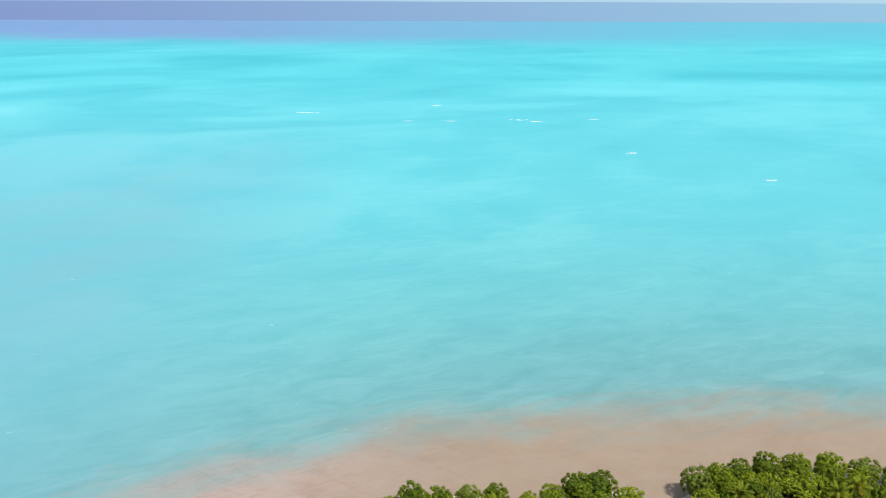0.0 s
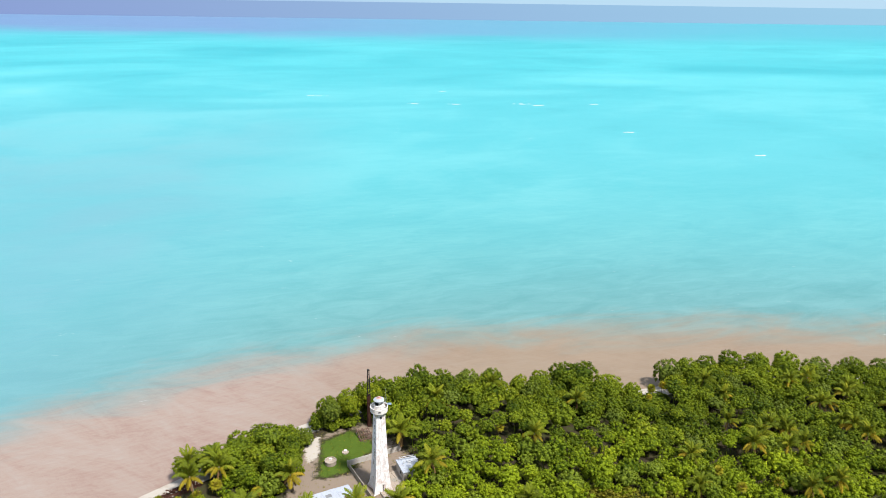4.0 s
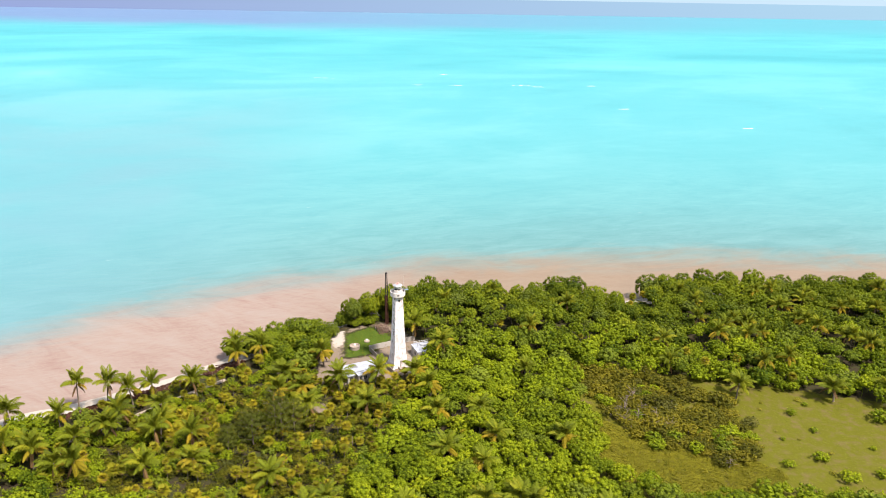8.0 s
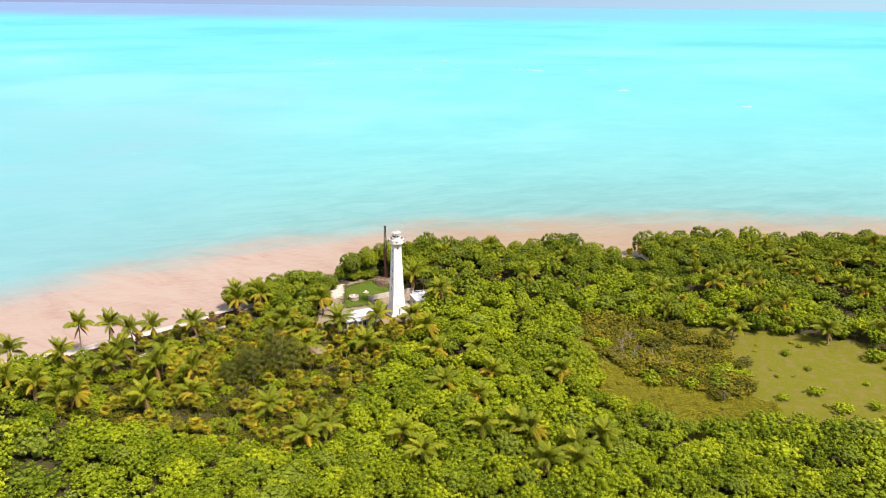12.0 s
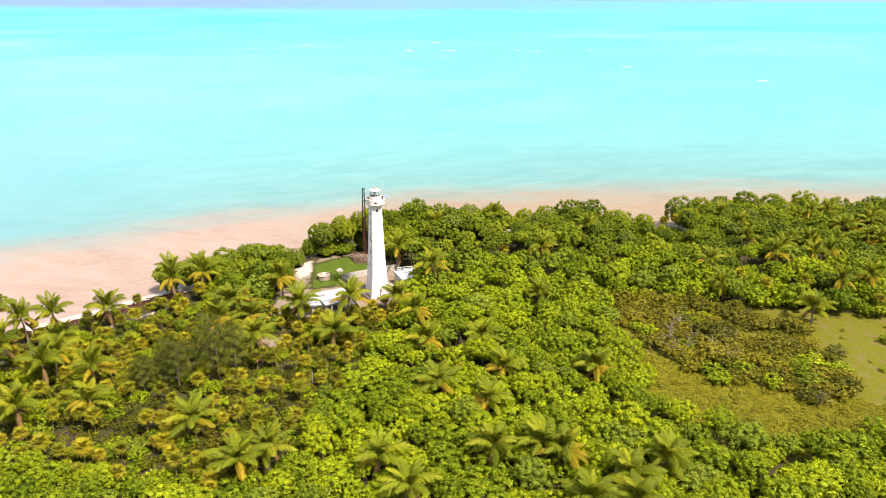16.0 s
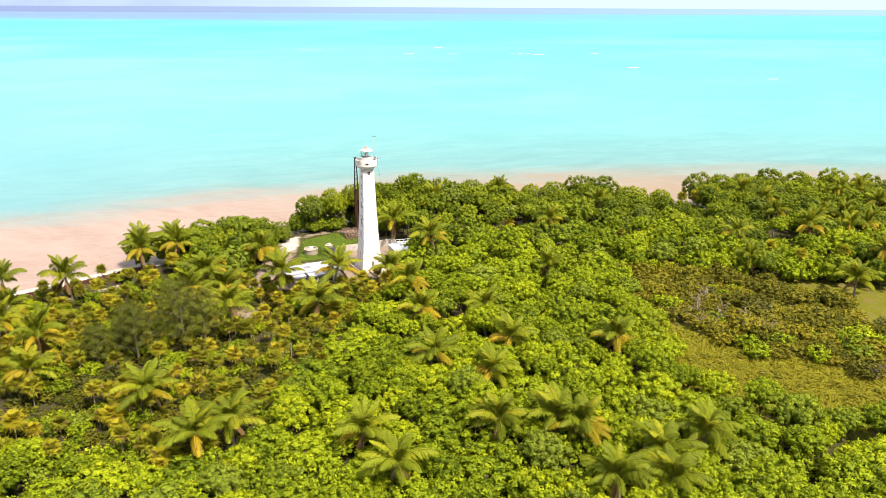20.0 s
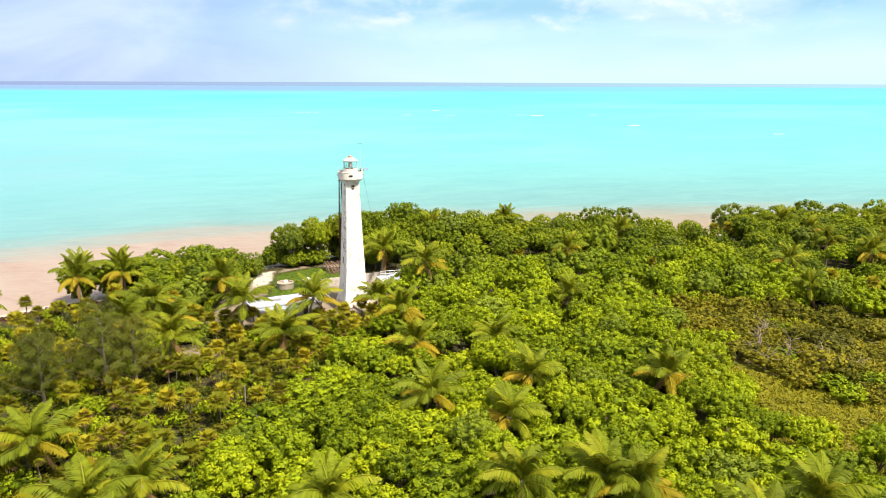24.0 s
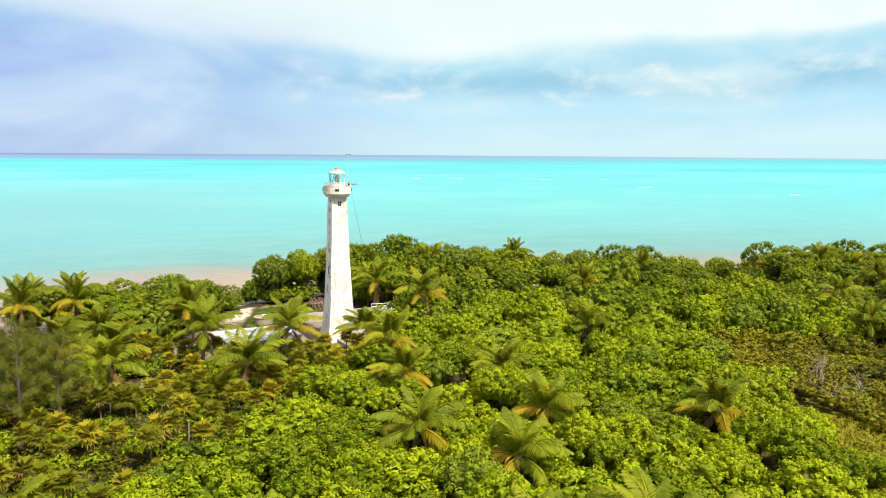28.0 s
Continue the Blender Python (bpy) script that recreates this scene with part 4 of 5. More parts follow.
STEMS = [stem_mesh(k, 3.6, 1.6, 4, 0.16) for k in range(3)]


def frond_mesh(seed, L, rise, droop, mat, hang_down, stations=48):
    """A feather frond that leaves the crown along +x, arches and droops, with leaflets on both sides of the rib."""
    rng = np.random.default_rng(seed)
    s = np.linspace(0, 1, 13)
    ang = np.radians(rise - droop * s**1.35)
    step = L / 12
    x = np.r_[0, np.cumsum(np.cos(ang[:-1]) * step)]
    z = np.r_[0, np.cumsum(np.sin(ang[:-1]) * step)]
    q, tone = [], []
    for k in range(12):
        w0, w1 = 0.05 * (1 - s[k]) + 0.012, 0.05 * (1 - s[k + 1]) + 0.012
        q.append([(x[k], -w0, z[k]), (x[k], w0, z[k]), (x[k + 1], w1, z[k + 1]), (x[k + 1], -w1, z[k + 1])])
        tone.append(0.9)
    for k in range(stations):
        f = 0.10 + 0.89 * (k + 0.5) / stations
        px, pz = np.interp(f, s, x), np.interp(f, s, z)
        a = float(np.interp(f, s, ang))
        size = L * 0.235 * (math.sin(math.pi * min(1, f * 0.86 + 0.16)) ** 0.6) * rng.uniform(0.85, 1.12)
        for side in (-1, 1):
            d = Vector((math.cos(a) * 0.7, side * 0.75, math.sin(a) * 0.7 - hang_down * rng.uniform(0.6, 1.4) + rng.uniform(-0.06, 0.06))).normalized()
            t = Vector((math.cos(a), 0, math.sin(a)))
            w = 0.055 + 0.02 * rng.random()
            p0 = Vector((px, 0, pz))
            e = p0 + d * size
            e.z -= size * rng.uniform(0.12, 0.4)
            m = p0 + d * size * 0.5
            q.append([tuple(p0), tuple(m - t * w), tuple(e), tuple(m + t * w)])
            tone.append(float(np.clip(rng.normal(0.5, 0.2), 0, 1)))
    q = np.array(q)
    return quads("frond", q, mat, np.stack([np.zeros(len(q)), np.array(tone)], 1))


FRONDS_UP = [frond_mesh(k, 3.8, 84, 74, M_PALM, 0.35) for k in range(3)]
FRONDS_OUT = [frond_mesh(10 + k, 4.4, 56, 104, M_PALM, 0.5) for k in range(3)]
FRONDS_LOW = [frond_mesh(20 + k, 4.1, 26, 92, M_PALM, 0.6) for k in range(2)]
FRONDS_GOLD = [frond_mesh(30 + k, 4.0, 20, 94, M_GOLD, 0.6) for k in range(2)]
FRONDS_DRY = [frond_mesh(40 + k, 3.2, -38, 46, M_DEAD, 0.7) for k in range(2)]


def make_palm(seed, high, gold, label):
    rng = random.Random(seed)
    t = thing("coconut_palm", label, "palm tree", None, "coconut palms")
    lean = (rng.uniform(-0.6, 0.6), rng.uniform(-0.6, 0.6))
    pts, rad = [], []
    for k in range(9):
        f = k / 8
        pts.append((lean[0] * f * f, lean[1] * f * f, -0.2 + (high + 0.2) * f))
        rad.append(0.24 - 0.10 * f if k else 0.32)
    part("trunk", tube(bmesh.new(), pts, rad, 7), M_BARK, t)
    top = Vector(pts[-1])
    n = 20
    for k in range(n):
        az = k * 137.5 + rng.uniform(-14, 14)
        f = k / n
        if f < 0.34:
            me = rng.choice(FRONDS_UP)
        elif f < 0.70:
            me = rng.choice(FRONDS_GOLD) if rng.random() < gold * 0.4 else rng.choice(FRONDS_OUT)
        elif f < 0.9:
            me = rng.choice(FRONDS_GOLD) if rng.random() < gold else rng.choice(FRONDS_LOW)
        else:
            me = rng.choice(FRONDS_DRY)
        s = rng.uniform(1.0, 1.36)
        hang("frond", me, None, t, "", Matrix.Translation(top + Vector((0, 0, 0.15 - 0.35 * f))) @ pose(0, 0, 0, rng.uniform(-12, 12), rng.uniform(-8, 8), az) @ Matrix.Scale(s, 4))
    crown = bmesh.new()
    bmesh.ops.create_icosphere(crown, subdivisions=1, radius=0.3, matrix=Matrix.Translation(top - Vector((0, 0, 0.3))) @ Matrix.Diagonal((0.8, 0.8, 1.5, 1)))
    part("crown_heart", crown, M_DRYWOOD, t)
    return t


GREEN_LABEL = "green coconut palm with arching feathery fronds"
GOLD_LABEL = "coconut palm with yellowing drooping fronds"
PALMS = {}
for high in (3.6, 5.2, 7.0):
    PALMS[high] = [make_palm(int(high * 10) + k, high, g, GREEN_LABEL if g < 0.3 else GOLD_LABEL) for k, g in enumerate((0.1, 0.3, 0.75))]
BEACH_PALMS = [(-87.5, -30.4, 8.5), (-80.0, -29.2, 8.5), (-100.4, -41.1, 6.0), (-86.4, -42.9, 6.0), (-72.8, -40.5, 6.0), (-73.5, -27.7, 6.0), (-68.2, -25.9, 6.0), (-57.1, -22.1, 6.0), (-86.2, -57.4, 6.0), (-94.5, -55.0, 6.0), (-72.8, -62.1, 6.0), (-49.2, -4.7, 6.0), (-43.0, -0.3, 6.0), (-62.9, -32.9, 4.5), (-46.4, 3.9, 5.5), (-52.7, 1.7, 5.5)]
YARD_PALMS = [(-23.5, -1.9, 5.4), (-31.9, -25.1, 5.2), (-16.4, -19.0, 5.6), (-6.2, -14.0, 5.2), (-7.1, -31.3, 4.8), (10.4, -20.7, 5.4), (6.6, -10.5, 4.4), (4.0, 19.0, 6.0), (-25.6, -21.6, 4.4), (-32.7, -13.6, 4.6), (14.3, 2.5, 7.5), (13.1, -33.7, 4.5), (14.9, 33.9, 7.5), (-23.5, -32.3, 5.0)]
FRONT_PALMS = [(31.7, -71.9, 4.5), (35.8, -72.6, 4.5), (5.7, -74.8, 4.5), (9.9, -82.3, 4.5), (-12.0, -72.0, 4.5), (-16.4, -74.8, 4.5), (-27.4, -64.4, 4.5), (23.9, -59.0, 4.5), (24.5, -71.9, 4.5), (14.4, -51.3, 4.5), (46.8, -45.8, 4.5), (28.0, -46.9, 4.5), (44.3, -79.8, 4.5), (44.1, -85.1, 4.5), (50.6, -76.0, 4.5), (37.3, -85.6, 4.5)]
WOOD_PALMS = [(33, 43.9, 8.5), (43.5, 17.3, 7.5), (103.2, 24.2, 7.5), (112.6, -7.1, 7.5), (122.5, -2.8, 7.5), (140.6, 22.9, 7.5), (114.4, 22.0, 7.5), (136.1, 35.9, 7.5), (147.2, 41.9, 7.5), (142.2, 18.0, 7.5), (59.0, 36.0, 7.5), (150.4, 11.2, 7.5), (133.5, 50.3, 7.5), (85.5, -3.8, 4.5), (101.3, -18.6, 4.5), (129.7, -19.6, 4.5), (145.5, -19.2, 4.5), (24.6, -32.2, 4.5), (39.2, -11.0, 5.5), (109.9, 18.4, 7.5)]
g = random.Random(31)
for _ in range(22):
    WOOD_PALMS.append((g.uniform(85, 185), g.uniform(2, 54), g.uniform(6.8, 8.2)))
for _ in range(14):
    BEACH_PALMS.append((g.uniform(-98, -45), g.uniform(-70, -38), g.uniform(4.5, 6.0)))
ALL_PALMS = BEACH_PALMS + YARD_PALMS + FRONT_PALMS + WOOD_PALMS
rng = random.Random(77)
used = set()
for i, (x, y, z) in enumerate(ALL_PALMS):
    yard = len(BEACH_PALMS) <= i < len(BEACH_PALMS) + len(YARD_PALMS)
    size = 1.0 if i < len(BEACH_PALMS) else rng.uniform(1.1, 1.3) if yard else rng.uniform(0.82, 1.0) if y > -15 else rng.uniform(1.0, 1.2)
    z -= 0.7 if y > -15 and x > 18 else 0.0
    z += 0.35
    high = min(PALMS, key=lambda h: abs(h - (z - 0.3)))
    src = rng.choice(PALMS[high])
    m = pose(x, y, 0, rng.uniform(-3, 3), rng.uniform(-3, 3), rng.uniform(0, 360)) @ Matrix.Diagonal((size, size, max(0.75, (z - 0.2) / high), 1))
    if src not in used:
        used.add(src)
        src.matrix_basis = m
    else:
        c = copy_thing(src, m)
        c.matrix_basis = m
for some in PALMS.values():
    for src in some:
        if src not in used:
            for o in (*src.children_recursive, src):
                bpy.data.objects.remove(o)


def spot(seed, area, want, gap, keep, taken):
    """Dart throwing: places (x, y, r) at least a share of their radii apart."""
    rng = np.random.default_rng(seed)
    cell, grid, out = 6.0, {}, []
    for x, y, r in taken:
        grid.setdefault((int(x // cell), int(y // cell)), []).append((x, y, r))
    x0, x1, y0, y1 = area
    xs, ys = rng.uniform(x0, x1, want), rng.uniform(y0, y1, want)
    rs = keep(xs, ys, rng)
    ok = rs > 0
    for x, y, r in zip(xs[ok].tolist(), ys[ok].tolist(), rs[ok].tolist()):
        i, j = int(x // cell), int(y // cell)
        near = [p for a in (i - 1, i, i + 1) for b in (j - 1, j, j + 1) for p in grid.get((a, b), ())]
        if all(math.hypot(x - p[0], y - p[1]) > gap * (r + p[2]) for p in near):
            grid.setdefault((i, j), []).append((x, y, r))
            out.append((x, y, r))
    return out


def inland(x, y):
    return -off_line(SHORE, x, y)


OPEN_YARD = [(-23, 19), (-19, 25), (-7, 31), (1, 21), (10, 10), (8.5, 1), (3.5, -7), (-3, -12), (-16, -15), (-24, -12), (-24, 2)]


def in_scrub(x, y):
    """The low fan-palm scrub west of the lighthouse."""
    return (x < np.interp(y, [-82, -72, -50, -30, -12], [-22, -9, -3, 4, 9])) & (y > -80 - 0.25 * (x + 20)) & (y < -4) & (x > -84)


DOMES = [(-53, 3, 3.8), (-48, 8.5, 4.4), (-42, 14, 4.6), (-36, 19, 4.6), (-30, 19.5, 4.2), (-27, 14, 3.6), (-34, 10, 4.2), (-42, 5.5, 3.8), (-18.5, 32, 3.4), (-17, 28.5, 3.0), (-24.2, 20.5, 2.6), (-21.5, 30.5, 2.7), (-13.5, 34.5, 3.6), (-11.5, 31.5, 2.8), (-8.5, 40, 3.8), (-6, 36, 3.2), (-2, 41, 3.4), (-26, 8, 3.0), (-30, 4, 3.4), (-37, 1, 3.4), (-4, 42.5, 4.0),
         (2, 45, 4.4), (9, 46.5, 4.6), (17, 46.5, 4.4), (25, 47, 4.3), (33, 48, 4.0), (42, 46, 3.2), (50, 50, 3.4), (58, 54.5, 4.4), (65, 55.5, 4.8), (73, 51.5, 4.4), (79, 45, 3.2),
         (95, 56, 4.4), (102, 58.5, 4.4), (110, 61, 4.6), (119, 63, 4.6), (129, 63.5, 4.6), (139, 63.5, 4.4), (150, 62.5, 4.6), (161, 61.5, 4.6), (173, 61, 4.4), (186, 63.5, 4.6)]

DOMES = [(x, y + (2.5 if 5 < x < 70 or x > 94 else 0.0), r) for x, y, r in DOMES]


def dome_room(x, y, g):
    d = inland(x, y)
    bad = (d < np.where(np.abs(x - 12) < 28, 12, 9)) | (d > 26) | (x < -60) | (within(OPEN_YARD, x, y) > -3) | (y < 0) | ((np.abs(x + 22.5) < 4) & (y > 21))
    return np.where(bad, 0, g.uniform(2.6, 3.8, len(x)))


def broad_room(x, y, g):
    d = inland(x, y)
    bad = (d < np.where(x < -45, 13.0, np.where(np.abs(x - 12) < 28, 12.0, 9.0))) | (within(MEADOW, x, y) > -1.5) | (within(OPEN_YARD, x, y) > -2.0) | in_scrub(x, y)
    return np.where(bad, 0, g.uniform(2.2, 4.9, len(x)))


def scrub_room(x, y, g):
    bad = ~in_scrub(x, y) | (within(OPEN_YARD, x, y) > -0.5) | (within(PATCH, x, y) > -0.5) | (np.abs(off_line(WAY, x, y)) < 1.9) | (inland(x, y) < 10.5)
    return np.where(bad, 0, g.uniform(0.8, 1.4, len(x)))


palm_spots = [(x, y, 1.0) for x, y, z in ALL_PALMS]
domes = DOMES + spot(1, (-60, 215, 0, 80), 3000, 0.62, dome_room, DOMES)
LIMES = [(52.5, -37, 4.6), (49, -44.5, 3.8), (55, -45, 3.2)]
broad = spot(2, (-128, 215, -122, 72), 22000, 0.66, broad_room, domes + palm_spots + LIMES)
scrub = spot(3, (-90, 12, -84, -4), 16000, 0.66, scrub_room, palm_spots + broad)
rng = random.Random(5)


def canopy(x, y):
    """How tall the wood stands here."""
    h = float(np.interp(y, [-110, -60, -20, 20, 60], [4.4, 4.9, 5.6, 7.1, 8.6]))
    h += 1.3 * noise.noise((x * 0.045, y * 0.045, 0.3)) + 1.3 * noise.noise((x * 0.13, y * 0.13, 4.3))
    if y > 22:
        h += 2.8 * math.exp(-(((x - 6) / 26) ** 2)) * min(1.0, (y - 22) / 12)
    if x < -22 and y > 0:
        h += 0.6
    if abs(x + 22.8) < 2.5 and y > 15:
        h -= 2.2
    if abs(x - 87.5) < 4.5 and y > 34:
        h = min(h, 3.0)
    if abs(x + 1) < 9 and -34 < y < -8:
        h = min(h, 2.6)
    return h


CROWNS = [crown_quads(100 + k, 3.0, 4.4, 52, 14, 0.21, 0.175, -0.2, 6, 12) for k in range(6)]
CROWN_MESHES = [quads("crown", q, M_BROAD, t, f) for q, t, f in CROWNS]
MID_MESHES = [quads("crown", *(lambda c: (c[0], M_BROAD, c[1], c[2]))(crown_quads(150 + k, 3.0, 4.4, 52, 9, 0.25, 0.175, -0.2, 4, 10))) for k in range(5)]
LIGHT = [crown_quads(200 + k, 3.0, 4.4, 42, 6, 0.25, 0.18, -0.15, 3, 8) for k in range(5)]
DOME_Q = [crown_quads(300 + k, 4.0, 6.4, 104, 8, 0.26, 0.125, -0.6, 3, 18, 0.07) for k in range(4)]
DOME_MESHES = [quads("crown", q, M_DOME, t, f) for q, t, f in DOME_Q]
STEM_BIG = [stem_mesh(20 + k, 5.2, 2.4, 5, 0.24) for k in range(2)]


def tree(name, x, y, r, h, meshes, stems, base_r, base_h, base_stem, label, category, group, reach=1.8):
    turn = rng.uniform(0, 360)
    t = thing(name, label, category, pose(x, y, 0, 0, 0, turn), group)
    hang("trunk", rng.choice(stems), None, t, "", Matrix.Diagonal((r / base_r, r / base_r, h * 0.8 / base_stem, 1)))
    high = min(h, reach * r)
    hang("crown", rng.choice(meshes), None, t, "", Matrix.Translation((0, 0, h - high)) @ Matrix.Diagonal((r / base_r, r / base_r, high / base_h, 1)))
    return t


for x, y, r in domes[:120]:
    tree("dome_tree", x, y, r * (1.12 if x < -15 else 1.15), (canopy(x, y) + (-0.4 if x < -20 else 1.2 if x < 0 else 0.0)) * rng.uniform(0.92, 1.1) * (0.85 + r / 25), DOME_MESHES, STEM_BIG, 4.0, 6.4, 5.2,
         "dense dark green domed shore tree", "tree", "shore trees", 1.4 if x < -27 else 2.0)
LIME_MESHES = [quads("crown", q, M_LIME, t, f) for q, t, f in CROWNS[:3]]
for x, y, r in LIMES:
    tree("light_tree", x, y, r, r * 1.35, LIME_MESHES, STEMS, 3.0, 4.4, 3.6, "large rounded yellow-green tree at the meadow's edge", "tree", "light green trees")
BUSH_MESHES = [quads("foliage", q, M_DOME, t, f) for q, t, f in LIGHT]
for x, y, r in DOMES[:34]:
    for k in range(3):
        a = rng.uniform(0, math.tau) if k else rng.uniform(-2.2, -0.9)
        bx, by, br = x + math.cos(a) * r * 0.75, y + math.sin(a) * r * 0.75, rng.uniform(2.0, 2.9)
        if inland(np.array([bx]), np.array([by]))[0] < 5 or within(OPEN_YARD, np.array([bx]), np.array([by]))[0] > -0.5:
            bx, by = x, y
        t = thing("shore_bush", "rounded dark green bush under the shore trees", "bush", pose(bx, by, 0, 0, 0, rng.uniform(0, 360)), "shore bushes")
        hang("foliage", rng.choice(BUSH_MESHES), None, t, "", Matrix.Translation((0, 0, -0.25)) @ Matrix.Diagonal((br / 3.0, br / 3.0, rng.uniform(0.8, 1.1), 1)))
        hang("stem", rng.choice(STEMS), None, t, "", Matrix.Diagonal((0.6, 0.6, 0.7, 1)))
for x, y, r in ((-24.8, 9.5, 1.9), (-25, 4.5, 1.8), (-22.6, 5.0, 1.2), (-27, -2.5, 2.0), (-28.5, -8, 2.2), (8.2, -3.5, 1.5), (-79, -43.5, 2.6), (-65, -43, 3.4), (-62.4, -28, 2.6), (-67.3, -36.5, 2.8), (-94, -47, 2.8), (-71, -46, 2.6), (-60, -36, 2.4), (-84, -49, 2.4), (-57, -28, 2.2), (-75, -52, 2.8)):
    t = thing("shore_bush", "rounded leafy green bush on sandy soil", "bush", pose(x, y, 0, 0, 0, rng.uniform(0, 360)), "shore bushes")
    hang("foliage", rng.choice(CROWN_MESHES), None, t, "", Matrix.Translation((0, 0, -0.2)) @ Matrix.Diagonal((r / 3.0, r / 3.0, rng.uniform(0.6, 0.8), 1)))
    hang("stem", rng.choice(STEMS), None, t, "", Matrix.Diagonal((0.5, 0.5, 0.5, 1)))
broad.sort(key=lambda p: math.hypot(p[0] - 22, (p[1] + 72) * 1.1))
for k, (x, y, r) in enumerate(broad[:280]):
    tree("broadleaf_tree", x, y, r, canopy(x, y) * rng.uniform(0.78, 1.2), CROWN_MESHES if k < 110 else MID_MESHES, STEMS, 3.0, 4.4, 3.6,
         "bright green broadleaf tree with rosettes of round leaves", "tree", "broadleaf trees", 1.35)


def joined_wood(name, places, crowns, mat, base_r, base_h, label):
    qs, ts, fs = [], [], []
    for x, y, r, h in places:
        q, t, f = rng.choice(crowns)
        a = rng.uniform(0, math.tau)
        k, c, s = r / base_r, math.cos(a), math.sin(a)
        high = min(h, 1.5 * r)
        m = np.array([[c * k, -s * k, 0], [s * k, c * k, 0], [0, 0, high / base_h]])
        qs.append(q @ m.T + [x, y, h - high])
        fs.append(unit(f @ (m / k).T) if f.ndim == 3 else f)
        ts.append(np.stack([np.full(len(t), rng.random()), t[:, 1]], 1))
        w = 0.13 * k
        z = 0.6 * h
        for j in range(3):
            p, o = a + j * 2.1, a + (j + 1) * 2.1
            qs.append(np.array([[(x + w * math.cos(p), y + w * math.sin(p), -0.2), (x + w * math.cos(o), y + w * math.sin(o), -0.2), (x + w * 0.5 * math.cos(o), y + w * 0.5 * math.sin(o), z), (x + w * 0.5 * math.cos(p), y + w * 0.5 * math.sin(p), z)]]))
            ts.append(np.array([[0.0, 0.0]]))
            fs.append(np.tile([math.cos(p + 1.05), math.sin(p + 1.05), 0.0], (1, 4, 1)))
    ob = hang(name, quads(name, np.concatenate(qs), mat, np.concatenate(ts), np.concatenate(fs)), None)
    return tagged(ob, label, "woodland", "", "stuff")


rest = [(x, y, r, canopy(x, y) * rng.uniform(0.8, 1.18)) for x, y, r in broad[280:]]
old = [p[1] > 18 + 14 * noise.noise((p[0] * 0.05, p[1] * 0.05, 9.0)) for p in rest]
def aside(p):
    return abs(p[0] - 14) > 0.62 * (p[1] + 215) + 8 or p[1] < -98


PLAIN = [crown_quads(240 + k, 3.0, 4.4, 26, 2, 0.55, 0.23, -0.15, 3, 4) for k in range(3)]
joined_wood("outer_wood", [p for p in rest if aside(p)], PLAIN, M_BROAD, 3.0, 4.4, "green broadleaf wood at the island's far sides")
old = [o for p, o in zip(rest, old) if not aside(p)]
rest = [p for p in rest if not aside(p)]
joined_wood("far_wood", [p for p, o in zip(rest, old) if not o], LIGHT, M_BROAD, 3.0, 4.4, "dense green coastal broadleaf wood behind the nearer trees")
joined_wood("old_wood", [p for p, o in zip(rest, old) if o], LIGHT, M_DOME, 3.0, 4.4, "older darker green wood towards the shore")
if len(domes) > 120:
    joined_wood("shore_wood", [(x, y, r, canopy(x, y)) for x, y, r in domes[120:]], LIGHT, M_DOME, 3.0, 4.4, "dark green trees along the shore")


def gap_room(x, y, g):
    return np.where((broad_room(x, y, g) > 0) & (y < 10), g.uniform(1.3, 2.0, len(x)), 0)


YOUNG = [crown_quads(260 + k, 3.0, 4.4, 20, 3, 0.6, 0.26, -0.15, 3, 3) for k in range(3)]
young = spot(13, (-60, 120, -120, 10), 9000, 0.62, gap_room, domes + broad + LIMES + [(x, y, 0.2) for x, y, z in ALL_PALMS])
joined_wood("young_wood", [(x, y, r * 1.15, rng.uniform(2.0, 3.6)) for x, y, r in young], YOUNG, M_BROAD, 3.0, 4.4, "young green growth filling gaps between the trees")


# fan palms
def fan_head(seed, leaves_n, reach, low, mat):
    rng = np.random.default_rng(seed)
    q, t = [], []
    for k in range(leaves_n):
        az = k * 2.39996 + rng.uniform(-0.3, 0.3)
        el = low + (1.25 - low) * (1 - (k + 0.5) / leaves_n) + rng.uniform(-0.15, 0.15)
        d = np.array([math.cos(az) * math.cos(el), math.sin(az) * math.cos(el), math.sin(el)])
        side = np.array([-math.sin(az), math.cos(az), 0])
        up = np.cross(d, side)
        p = d * reach * 0.27
        w = 0.02
        q.append([-side * w, side * w, p + side * w, p - side * w])
        t.append(0.3)
        tone = float(np.clip(rng.normal(0.5, 0.2), 0, 1))
        for j in range(12):
            a = -1.5 + 3.0 * j / 11
            e = d * math.cos(a) + side * math.sin(a)
            ln = reach * 0.62 * (0.75 + 0.25 * math.cos(a)) * rng.uniform(0.75, 1.2)
            tip = p + e * ln - np.array([0, 0, rng.uniform(0.05, 0.4) * ln]) + up * 0.04
            m = p + e * ln * 0.55 - np.array([0, 0, 0.05 * ln])
            x = np.cross(e, up) * 0.055
            q.append([p, m - x, tip, m + x])
            t.append(tone)
    q = np.array(q)
    return q, np.stack([np.zeros(len(q)), np.array(t)], 1), mat


